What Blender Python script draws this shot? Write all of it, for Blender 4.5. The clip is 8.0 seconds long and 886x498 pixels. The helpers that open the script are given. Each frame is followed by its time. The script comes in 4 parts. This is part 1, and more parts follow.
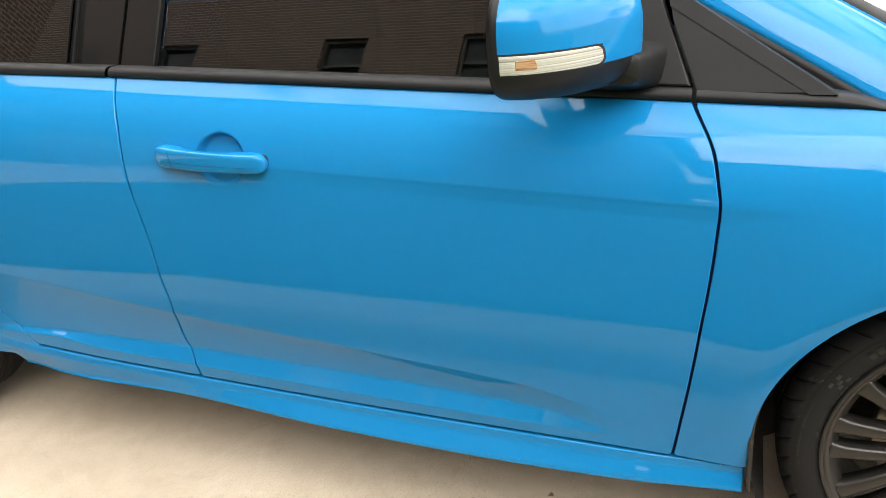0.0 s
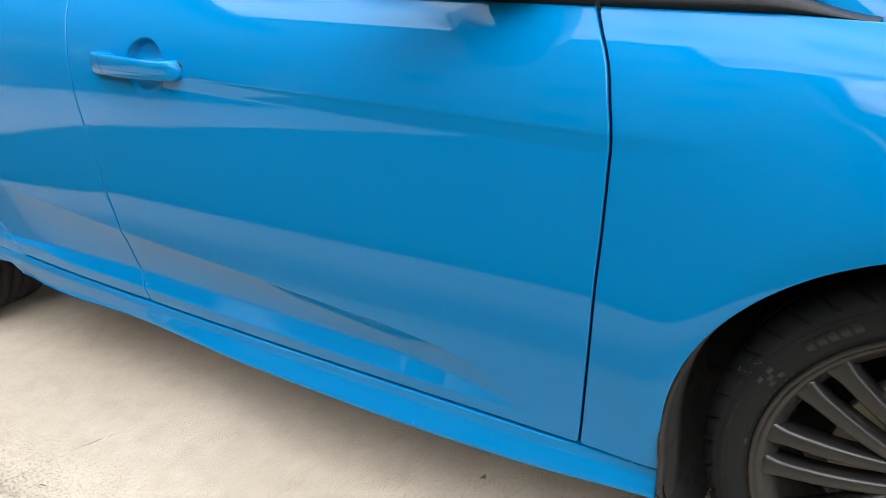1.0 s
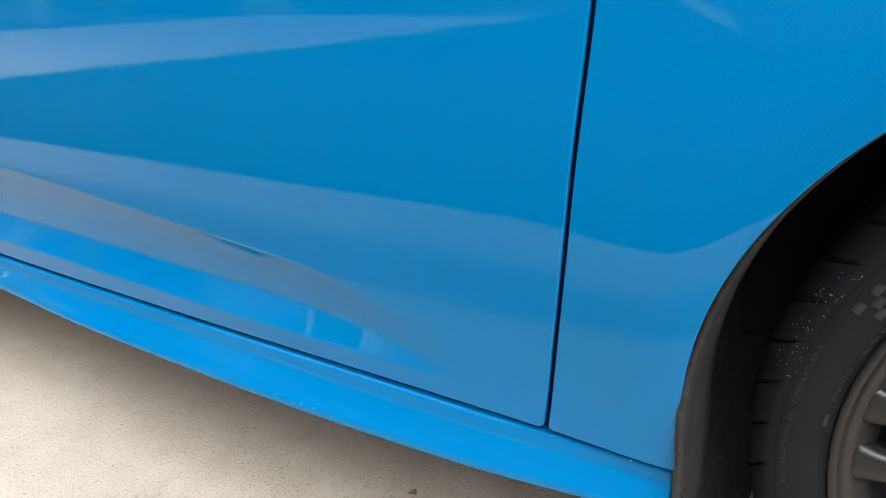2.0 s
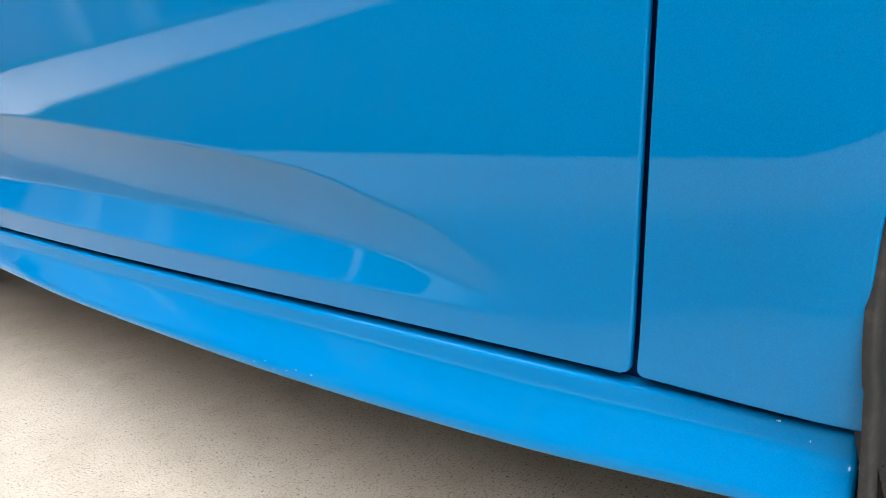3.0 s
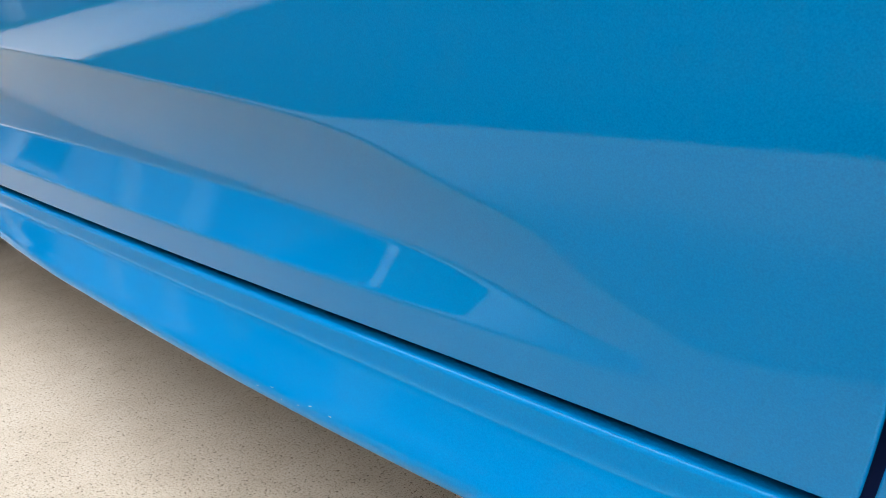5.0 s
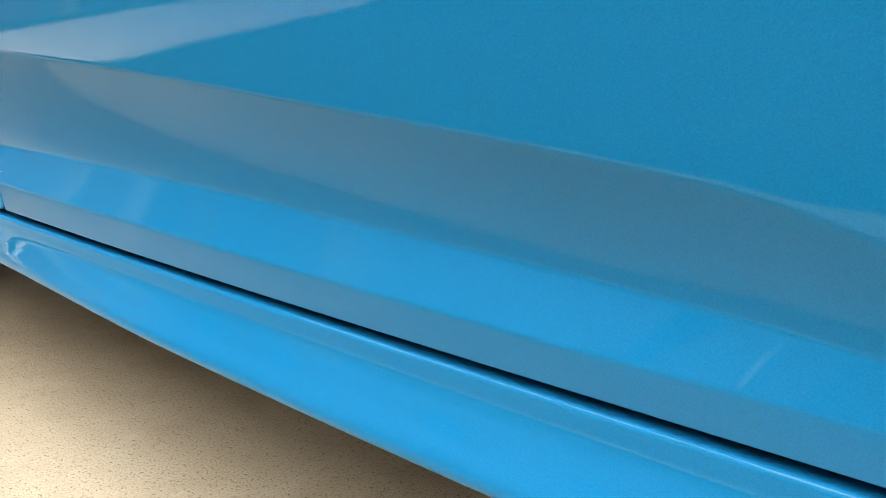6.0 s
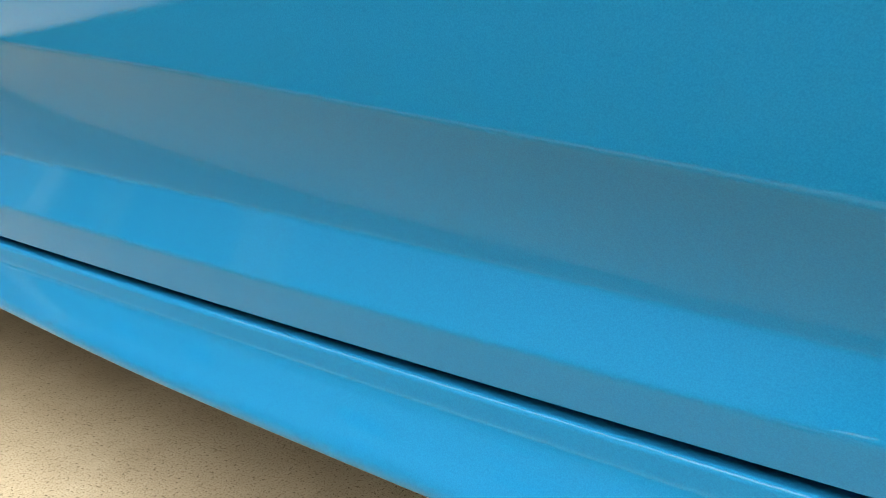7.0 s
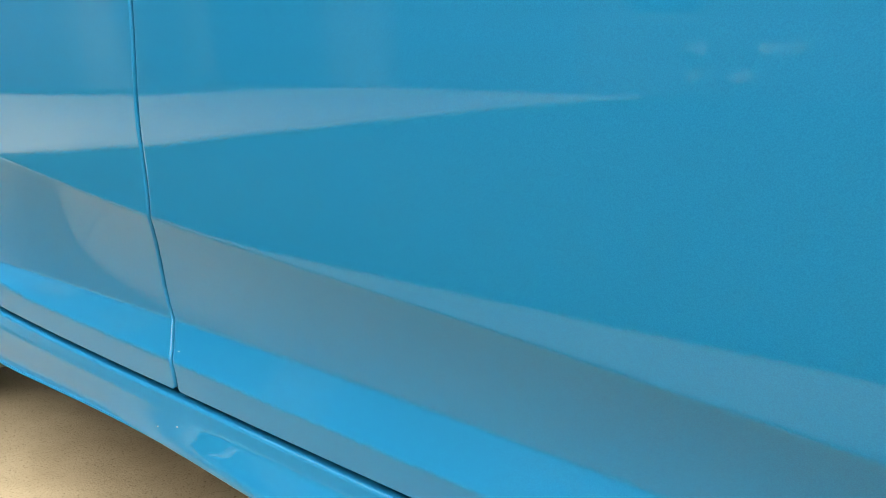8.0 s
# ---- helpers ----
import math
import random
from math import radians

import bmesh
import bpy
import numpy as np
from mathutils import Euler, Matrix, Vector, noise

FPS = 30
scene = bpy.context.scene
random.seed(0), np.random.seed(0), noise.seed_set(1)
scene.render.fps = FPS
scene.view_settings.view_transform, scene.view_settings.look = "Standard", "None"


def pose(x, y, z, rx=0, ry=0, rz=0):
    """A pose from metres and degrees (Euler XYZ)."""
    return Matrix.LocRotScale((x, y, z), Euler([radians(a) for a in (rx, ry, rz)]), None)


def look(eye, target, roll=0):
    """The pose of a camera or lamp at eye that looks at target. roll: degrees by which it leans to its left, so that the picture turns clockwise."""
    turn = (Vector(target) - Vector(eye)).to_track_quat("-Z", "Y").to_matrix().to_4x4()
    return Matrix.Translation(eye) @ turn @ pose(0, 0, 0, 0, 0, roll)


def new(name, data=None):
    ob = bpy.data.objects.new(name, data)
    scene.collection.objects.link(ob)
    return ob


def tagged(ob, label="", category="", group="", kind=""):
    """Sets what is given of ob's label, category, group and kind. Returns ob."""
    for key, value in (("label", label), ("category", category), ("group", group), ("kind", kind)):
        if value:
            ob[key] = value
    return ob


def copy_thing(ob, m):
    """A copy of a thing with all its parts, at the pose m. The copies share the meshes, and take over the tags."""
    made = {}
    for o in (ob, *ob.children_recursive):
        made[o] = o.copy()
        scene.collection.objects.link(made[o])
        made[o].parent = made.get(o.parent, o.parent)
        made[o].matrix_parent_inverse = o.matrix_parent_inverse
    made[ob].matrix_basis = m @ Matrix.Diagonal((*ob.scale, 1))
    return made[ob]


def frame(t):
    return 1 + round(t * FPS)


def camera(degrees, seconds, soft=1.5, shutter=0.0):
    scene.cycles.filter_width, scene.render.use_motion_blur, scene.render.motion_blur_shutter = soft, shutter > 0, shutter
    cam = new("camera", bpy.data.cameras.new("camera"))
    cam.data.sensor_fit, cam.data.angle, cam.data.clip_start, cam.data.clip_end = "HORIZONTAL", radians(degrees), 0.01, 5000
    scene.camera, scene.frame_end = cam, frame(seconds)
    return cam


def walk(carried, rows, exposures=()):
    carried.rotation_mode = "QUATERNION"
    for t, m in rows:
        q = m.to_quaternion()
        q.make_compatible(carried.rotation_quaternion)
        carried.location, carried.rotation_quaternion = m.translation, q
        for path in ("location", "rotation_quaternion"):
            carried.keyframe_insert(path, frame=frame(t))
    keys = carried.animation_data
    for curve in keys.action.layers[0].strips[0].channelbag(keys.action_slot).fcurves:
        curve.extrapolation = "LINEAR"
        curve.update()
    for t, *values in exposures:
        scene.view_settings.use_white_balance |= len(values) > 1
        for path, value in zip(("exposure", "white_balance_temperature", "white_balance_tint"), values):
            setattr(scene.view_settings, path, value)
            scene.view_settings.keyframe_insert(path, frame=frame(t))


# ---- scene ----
PATH = [
    (0, -0.4163, -1.1941, 1.2209, 67.681, 4.713, 20.696),
    (0.1, -0.3576, -1.1529, 1.2159, 67.375, 2.743, 24.710),
    (0.2, -0.3028, -1.1128, 1.2190, 67.258, 1.179, 28.380),
    (0.5, -0.1634, -1.0997, 1.2032, 67.679, 0.038, 33.123),
    (0.8, -0.0907, -0.9981, 1.1060, 67.502, 1.403, 33.579),
    (1, -0.0841, -0.9036, 1.0293, 68.340, 3.373, 33.466),
    (1.5, -0.1946, -0.6935, 0.8722, 68.373, 2.656, 31.100),
    (1.7, -0.2114, -0.6332, 0.8064, 68.986, 1.950, 31.800),
    (2.8, -0.2664, -0.4235, 0.4944, 76.368, 3.501, 36.159),
    (3, -0.2928, -0.3745, 0.4762, 76.885, 3.893, 39.889),
    (3.3, -0.3432, -0.3435, 0.4811, 78.890, 6.232, 46.524),
    (3.5, -0.3560, -0.3737, 0.4569, 79.794, 4.011, 47.381),
    (3.8, -0.3426, -0.3481, 0.4434, 78.883, 4.010, 45.909),
    (4, -0.3348, -0.2976, 0.4414, 78.257, 3.502, 47.265),
    (4.5, -0.3317, -0.2641, 0.4672, 75.970, 1.815, 48.206),
    (4.7, -0.3640, -0.2451, 0.4475, 75.547, 0.833, 46.288),
    (5.8, -0.6287, -0.2922, 0.4495, 76.881, -0.089, 39.747),
    (6, -0.6799, -0.3245, 0.4457, 78.622, -2.108, 38.134),
    (6.2, -0.7355, -0.3226, 0.4484, 79.336, -1.691, 36.466),
    (6.5, -0.7467, -0.3059, 0.4473, 77.274, -1.450, 33.998),
    (7, -0.8013, -0.3144, 0.4588, 76.726, -2.283, 32.133),
    (7.3, -0.8962, -0.3496, 0.4950, 77.728, -4.236, 30.990),
    (7.5, -0.9096, -0.3606, 0.5128, 79.472, -4.846, 31.997),
    (8, -0.9275, -0.4178, 0.5754, 81.973, -3.835, 36.398),
]
# the clip's camera drifts in brightness and warmth: second, stops, kelvin, tint
LOOK = [(0, -0.12, 6650, 12), (0.5, -0.26, 6200, 12), (1.0, -0.35, 5900, 13), (1.7, -0.24, 5750, 13), (2.8, 0.02, 5900, 13), (3.0, -0.01, 5750, 12), (3.5, -0.12, 6100, 12), (4.0, -0.20, 5900, 12),
        (4.7, -0.22, 5750, 13), (5.8, 0.02, 6700, 9), (6.5, 0.06, 7200, 6), (7.5, 0.14, 7550, 4), (8, 0.20, 7700, 4)]
cam = camera(60.57, 8.0, soft=0.75)
walk(cam, [(t, pose(x, y, z, rx, ry, rz)) for t, x, y, z, rx, ry, rz in PATH],
     exposures=LOOK)

# ---- world and sun ----
SUN_UP, SUN_TURN = radians(40), radians(156)
world = bpy.data.worlds.new("sky")
scene.world = world
world.use_nodes = True
wn, wl = world.node_tree.nodes, world.node_tree.links
wn.clear()
w_out = wn.new("ShaderNodeOutputWorld")
w_bg = wn.new("ShaderNodeBackground")
w_sky = wn.new("ShaderNodeTexSky")
w_sky.sky_type = "NISHITA"
w_sky.sun_disc = False
w_sky.sun_elevation, w_sky.sun_rotation = SUN_UP, SUN_TURN
w_co = wn.new("ShaderNodeTexCoord")
w_map = wn.new("ShaderNodeMapping")
w_map.inputs["Scale"].default_value = (1.0, 1.0, 2.2)
w_noise = wn.new("ShaderNodeTexNoise")
w_noise.inputs["Scale"].default_value = 3.4
w_noise.inputs["Distortion"].default_value = 0.8
w_noise.inputs["Detail"].default_value = 8
w_ramp = wn.new("ShaderNodeValToRGB")
w_ramp.color_ramp.elements[0].position, w_ramp.color_ramp.elements[1].position = 0.27, 0.52
w_mix = wn.new("ShaderNodeMix")
w_mix.data_type = "RGBA"
w_mix.inputs["B"].default_value = (34.6, 34.2, 32.4, 1)
wl.new(w_co.outputs["Generated"], w_map.inputs["Vector"])
wl.new(w_map.outputs["Vector"], w_noise.inputs["Vector"])
wl.new(w_noise.outputs["Fac"], w_ramp.inputs["Fac"])
wl.new(w_ramp.outputs["Color"], w_mix.inputs["Factor"])
wl.new(w_sky.outputs["Color"], w_mix.inputs["A"])
# an overcast sky is brightest overhead
w_xyz = wn.new("ShaderNodeSeparateXYZ")
w_rise = wn.new("ShaderNodeMapRange")
w_rise.inputs["From Min"].default_value, w_rise.inputs["From Max"].default_value = 0.0, 1.0
w_rise.inputs["To Min"].default_value, w_rise.inputs["To Max"].default_value = 0.80, 1.62
w_grade = wn.new("ShaderNodeMix")
w_grade.data_type, w_grade.blend_type = "RGBA", "MULTIPLY"
w_grade.inputs["Factor"].default_value = 1.0
wl.new(w_co.outputs["Generated"], w_xyz.inputs["Vector"])
wl.new(w_xyz.outputs["Z"], w_rise.inputs["Value"])
wl.new(w_mix.outputs["Result"], w_grade.inputs["A"])
wl.new(w_rise.outputs["Result"], w_grade.inputs["B"])
wl.new(w_grade.outputs["Result"], w_bg.inputs["Color"])
wl.new(w_bg.outputs["Background"], w_out.inputs["Surface"])
w_bg.inputs["Strength"].default_value = 0.135

sun = new("sun", bpy.data.lights.new("sun", "SUN"))
sun.data.energy, sun.data.angle, sun.data.color = 2.3, radians(40), (1.0, 0.97, 0.93)
sun.matrix_world = look((math.sin(SUN_TURN) * math.cos(SUN_UP) * 9, math.cos(SUN_TURN) * math.cos(SUN_UP) * 9, math.sin(SUN_UP) * 9), (0, 0, 0))


# ---- materials ----
def material(name, colour, rough=0.5, metal=0.0, **more):
    m = bpy.data.materials.new(name)
    m.use_nodes = True
    b = m.node_tree.nodes["Principled BSDF"]
    b.inputs["Base Color"].default_value = (*colour, 1)
    b.inputs["Roughness"].default_value = rough
    b.inputs["Metallic"].default_value = metal
    for key, value in more.items():
        b.inputs[key.replace("_", " ")].default_value = value
    return m


def noise_node(m, scale, detail=4, rough=0.6, stretch=None):
    n, l = m.node_tree.nodes, m.node_tree.links
    co = n.new("ShaderNodeTexCoord")
    tex = n.new("ShaderNodeTexNoise")
    tex.inputs["Scale"].default_value, tex.inputs["Detail"].default_value = scale, detail
    tex.inputs["Roughness"].default_value = rough
    if stretch:
        mp = n.new("ShaderNodeMapping")
        mp.inputs["Scale"].default_value = stretch
        l.new(co.outputs["Object"], mp.inputs["Vector"])
        l.new(mp.outputs["Vector"], tex.inputs["Vector"])
    else:
        l.new(co.outputs["Object"], tex.inputs["Vector"])
    return tex.outputs["Fac"]


def ramp(m, fac, stops):
    n, l = m.node_tree.nodes, m.node_tree.links
    r = n.new("ShaderNodeValToRGB")
    e = r.color_ramp.elements
    while len(e) < len(stops):
        e.new(0.5)
    for el, (p, c) in zip(e, stops):
        el.position, el.color = p, (*c, 1)
    l.new(fac, r.inputs["Fac"])
    return r.outputs["Color"]


def mix(m, kind, fac, a, b):
    n, l = m.node_tree.nodes, m.node_tree.links
    x = n.new("ShaderNodeMix")
    x.data_type, x.blend_type = "RGBA", kind
    for key, value in (("Factor", fac), ("A", a), ("B", b)):
        if isinstance(value, bpy.types.NodeSocket):
            l.new(value, x.inputs[key])
        elif key == "Factor":
            x.inputs[key].default_value = value
        else:
            x.inputs[key].default_value = (*value, 1)
    return x.outputs["Result"]


def set_in(m, key, socket):
    m.node_tree.links.new(socket, m.node_tree.nodes["Principled BSDF"].inputs[key])


def bump(m, fac, strength, distance=0.002, key="Normal"):
    n, l = m.node_tree.nodes, m.node_tree.links
    b = n.new("ShaderNodeBump")
    b.inputs["Strength"].default_value, b.inputs["Distance"].default_value = strength, distance
    l.new(fac, b.inputs["Height"])
    l.new(b.outputs["Normal"], m.node_tree.nodes["Principled BSDF"].inputs[key])


def grey(v):
    return (v, v, v)


# metallic blue paint under a clear coat with slight orange peel
PAINT = material("blue_metallic_paint", (0.004, 0.19, 0.56), 0.50, 0.04, Coat_Weight=1.0, Coat_Roughness=0.003, Coat_IOR=1.35, Specular_IOR_Level=0.0, Specular_Tint=(0.04, 0.45, 0.9, 1))
set_in(PAINT, "Base Color", ramp(PAINT, noise_node(PAINT, 1200, 2), [(0.3, (0.0035, 0.156, 0.384)), (0.7, (0.0055, 0.194, 0.456))]))
bump(PAINT, noise_node(PAINT, 420, 1), 0.045, 0.0003, "Coat Normal")
BLACK_PLASTIC = material("black_grained_plastic", (0.0088, 0.0090, 0.0098), 0.48, 0.0, Specular_IOR_Level=0.22)
bump(BLACK_PLASTIC, noise_node(BLACK_PLASTIC, 900, 2), 0.12, 0.0005)
set_in(BLACK_PLASTIC, "Roughness", ramp(BLACK_PLASTIC, noise_node(BLACK_PLASTIC, 30), [(0.3, grey(0.42)), (0.7, grey(0.55))]))
BLACK_GLOSS = material("black_gloss_trim", grey(0.008), 0.08)
DARK = material("dark_seal", grey(0.006), 0.8)
# body blue taken down to the shade seen inside the panel gaps
INNER = material("gap_shade_blue", (0.001, 0.012, 0.075), 0.7, 0.0, Specular_IOR_Level=0.2)
# underside coloured pale on purpose, to bounce light onto the ground below
UNDERSIDE = material("pale_bounce_underside", (0.13, 0.12, 0.105), 0.9)
set_in(UNDERSIDE, "Base Color", ramp(UNDERSIDE, noise_node(UNDERSIDE, 9, 5), [(0.35, (0.22, 0.20, 0.17)), (0.65, (0.33, 0.30, 0.26))]))
FABRIC = material("dark_seat_fabric", grey(0.02), 0.9)
RUBBER = material("tyre_rubber", grey(0.008), 0.65, 0.0, Specular_IOR_Level=0.24)
set_in(RUBBER, "Base Color", ramp(RUBBER, noise_node(RUBBER, 14, 6), [(0.35, (0.005, 0.0052, 0.006)), (0.7, (0.009, 0.0092, 0.0092))]))
bump(RUBBER, noise_node(RUBBER, 600, 2), 0.15, 0.0006)
RUBBER_PRINT = material("raised_tyre_print", grey(0.016), 0.6)
BRAND_BAR = material("moulded_rubber_bar", grey(0.004), 0.5)
FLECK = material("dried_white_flecks", grey(0.35), 0.8)
DUSTY = material("dusty_black_plastic", grey(0.02), 0.75)
set_in(DUSTY, "Base Color", ramp(DUSTY, noise_node(DUSTY, 60, 8, 0.7), [(0.35, (0.010, 0.0095, 0.009)), (0.55, (0.020, 0.0185, 0.016)), (0.72, (0.045, 0.040, 0.033))]))
bump(DUSTY, noise_node(DUSTY, 300, 3), 0.3, 0.0006)
ALLOY = material("bronze_grey_alloy", (0.043, 0.040, 0.037), 0.40, 0.6)
set_in(ALLOY, "Roughness", ramp(ALLOY, noise_node(ALLOY, 40), [(0.3, grey(0.28)), (0.7, grey(0.42))]))
DISC = material("brake_disc_steel", (0.55, 0.48, 0.38), 0.4, 0.8)
GLASS = material("tinted_glass", (0.16, 0.19, 0.175), 0.0, 0.0, Transmission_Weight=1.0, IOR=1.75)
LENS = material("clear_lamp_lens", (0.6, 0.58, 0.5), 0.10)
set_in(LENS, "Base Color", ramp(LENS, noise_node(LENS, 18, 2, 0.6, (0.12, 0.12, 30)), [(0.32, (0.20, 0.195, 0.165)), (0.5, (0.38, 0.37, 0.32)), (0.70, (0.58, 0.57, 0.50))]))
bump(LENS, noise_node(LENS, 18, 2, 0.6, (0.12, 0.12, 30)), 0.3, 0.001)
AMBER = material("amber_bulb", (0.4, 0.18, 0.06), 0.15)
set_in(AMBER, "Base Color", ramp(AMBER, noise_node(AMBER, 22, 2, 0.6, (1, 1, 30)), [(0.35, (0.22, 0.09, 0.035)), (0.65, (0.42, 0.27, 0.15))]))
CHROME = material("lamp_reflector", (0.75, 0.73, 0.68), 0.25, 0.9)

CONCRETE = material("broom_finished_concrete", (0.5, 0.46, 0.39), 0.85)
_fine = noise_node(CONCRETE, 520, 2, 0.6)
_pit = noise_node(CONCRETE, 260, 2, 0.55)
_grit = noise_node(CONCRETE, 130, 3, 0.7)
_v = CONCRETE.node_tree.nodes.new("ShaderNodeTexVoronoi")
_v.inputs["Scale"].default_value = 75
_vc = CONCRETE.node_tree.nodes.new("ShaderNodeTexCoord")
CONCRETE.node_tree.links.new(_vc.outputs["Object"], _v.inputs["Vector"])
_broom = noise_node(CONCRETE, 60, 3, 0.65, (6.0, 0.35, 1.0))
_mid = noise_node(CONCRETE, 14, 8, 0.62)
_big = noise_node(CONCRETE, 1.6, 5, 0.55)
_c = ramp(CONCRETE, _mid, [(0.30, (0.540, 0.464, 0.362)), (0.55, (0.597, 0.523, 0.418)), (0.75, (0.636, 0.567, 0.463))])
_c = mix(CONCRETE, "MULTIPLY", 0.6, _c, ramp(CONCRETE, _big, [(0.35, (0.76, 0.73, 0.69)), (0.65, grey(1.0))]))
_c = mix(CONCRETE, "MULTIPLY", 0.9, _c, ramp(CONCRETE, _fine, [(0.30, (0.50, 0.45, 0.38)), (0.47, (0.95, 0.94, 0.92)), (0.66, (1.0, 1.0, 1.0))]))
_c = mix(CONCRETE, "MULTIPLY", 0.9, _c, ramp(CONCRETE, _pit, [(0.30, (0.22, 0.18, 0.13)), (0.40, grey(1.0))]))
_c = mix(CONCRETE, "MULTIPLY", 0.8, _c, ramp(CONCRETE, _grit, [(0.30, (0.55, 0.50, 0.43)), (0.43, grey(1.0))]))
_c = mix(CONCRETE, "MULTIPLY", 0.5, _c, ramp(CONCRETE, _broom, [(0.32, (0.78, 0.76, 0.72)), (0.55, grey(1.0))]))
_spot = mix(CONCRETE, "MIX", _mid, ramp(CONCRETE, _v.outputs["Distance"], [(0.06, (0.12, 0.10, 0.08)), (0.13, grey(1.0))]), grey(1.0))
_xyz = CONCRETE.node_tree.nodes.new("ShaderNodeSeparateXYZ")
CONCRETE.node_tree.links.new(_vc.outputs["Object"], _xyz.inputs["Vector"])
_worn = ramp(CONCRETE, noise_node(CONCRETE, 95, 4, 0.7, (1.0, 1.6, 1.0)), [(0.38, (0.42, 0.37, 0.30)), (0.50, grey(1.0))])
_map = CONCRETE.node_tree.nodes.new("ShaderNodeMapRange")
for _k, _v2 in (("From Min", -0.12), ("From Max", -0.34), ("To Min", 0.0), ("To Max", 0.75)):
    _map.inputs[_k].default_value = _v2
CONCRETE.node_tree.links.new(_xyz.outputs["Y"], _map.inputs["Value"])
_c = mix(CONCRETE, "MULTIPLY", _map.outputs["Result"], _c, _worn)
_c = mix(CONCRETE, "MULTIPLY", 1.0, _c, _spot)
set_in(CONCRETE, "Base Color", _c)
bump(CONCRETE, _pit, 0.6, 0.002)
PALE = material("sun_bleached_concrete", (0.72, 0.68, 0.61), 0.85)
_p = ramp(PALE, noise_node(PALE, 5, 8, 0.65), [(0.30, (0.66, 0.61, 0.54)), (0.65, (0.80, 0.755, 0.68))])
set_in(PALE, "Base Color", mix(PALE, "MULTIPLY", 0.8, _p, ramp(PALE, noise_node(PALE, 60, 3, 0.7), [(0.30, (0.60, 0.56, 0.50)), (0.45, grey(1.0))])))
bump(PALE, noise_node(PALE, 90, 3), 0.4, 0.003)
GRASS = material("mown_grass", (0.06, 0.11, 0.03), 0.9)
set_in(GRASS, "Base Color", ramp(GRASS, noise_node(GRASS, 9, 8, 0.7), [(0.3, (0.035, 0.075, 0.02)), (0.7, (0.10, 0.15, 0.045))]))
SOIL = material("dry_ground", (0.16, 0.15, 0.09), 0.95)
set_in(SOIL, "Base Color", ramp(SOIL, noise_node(SOIL, 2, 8), [(0.3, (0.09, 0.11, 0.05)), (0.7, (0.19, 0.17, 0.11))]))

BRICK = material("dark_red_brick", (0.18, 0.08, 0.055), 0.85)
_n, _l = BRICK.node_tree.nodes, BRICK.node_tree.links
_co = _n.new("ShaderNodeTexCoord")
_mp = _n.new("ShaderNodeMapping")
_mp.inputs["Rotation"].default_value = (radians(90), 0, 0)
_bt = _n.new("ShaderNodeTexBrick")
_bt.inputs["Color1"].default_value, _bt.inputs["Color2"].default_value = (0.135, 0.072, 0.056, 1), (0.088, 0.053, 0.044, 1)
_bt.inputs["Mortar"].default_value = (0.24, 0.215, 0.19, 1)
_bt.inputs["Scale"].default_value = 1.0
_bt.inputs["Brick Width"].default_value, _bt.inputs["Row Height"].default_value = 0.19, 0.064
_bt.inputs["Mortar Size"].default_value = 0.010
_l.new(_co.outputs["Object"], _mp.inputs["Vector"])
_l.new(_mp.outputs["Vector"], _bt.inputs["Vector"])
set_in(BRICK, "Base Color", _bt.outputs["Color"])
BRONZE = material("dark_bronze_frames", (0.05, 0.045, 0.04), 0.5)
WHITE = material("white_trim_paint", (0.75, 0.74, 0.71), 0.55)
STONE = material("pale_sill_stone", (0.40, 0.38, 0.34), 0.8)
set_in(STONE, "Base Color", ramp(STONE, noise_node(STONE, 25, 5), [(0.3, (0.25, 0.24, 0.215)), (0.7, (0.35, 0.335, 0.305))]))
PANE = material("window_pane", (0.02, 0.025, 0.03), 0.05, 0.0, Specular_IOR_Level=0.2)
SHUTTER = material("dull_brown_shutter", (0.10, 0.078, 0.065), 0.6)
set_in(SHUTTER, "Base Color", ramp(SHUTTER, noise_node(SHUTTER, 3, 6, 0.6, (0.3, 1.0, 8.0)), [(0.3, (0.085, 0.066, 0.055)), (0.7, (0.115, 0.090, 0.075))]))
ROOFING = material("grey_shingles", (0.10, 0.095, 0.09), 0.9)
set_in(ROOFING, "Base Color", ramp(ROOFING, noise_node(ROOFING, 12), [(0.3, grey(0.07)), (0.7, grey(0.13))]))


# ---- mesh helpers ----
def place(name, mesh, parent=None, material_=None, label=""):
    ob = new(name, mesh)
    ob.parent = parent
    if material_:
        mesh.materials.clear()
        mesh.materials.append(material_)
    if label:
        ob["label"] = label
    return ob


def part(name, bm, material_, parent, label="", smooth=True):
    me = bpy.data.meshes.new(name)
    bmesh.ops.recalc_face_normals(bm, faces=bm.faces)
    bm.to_mesh(me)
    bm.free()
    if smooth:
        me.shade_smooth()
    return place(name, me, parent, material_, label)


def sheet(points, close_u=False, close_v=False):
    """A mesh of quads from an array rows x columns x 3."""
    p = np.asarray(points, float)
    n, m = p.shape[:2]
    idx = np.arange(n * m).reshape(n, m)
    if close_u:
        idx = np.vstack([idx, idx[:1]])
    if close_v:
        idx = np.hstack([idx, idx[:, :1]])
    f = np.stack([idx[:-1, :-1], idx[:-1, 1:], idx[1:, 1:], idx[1:, :-1]], -1).reshape(-1, 4)
    me = bpy.data.meshes.new("sheet")
    me.from_pydata(p.reshape(-1, 3).tolist(), [], f.tolist())
    me.shade_smooth()
    return me


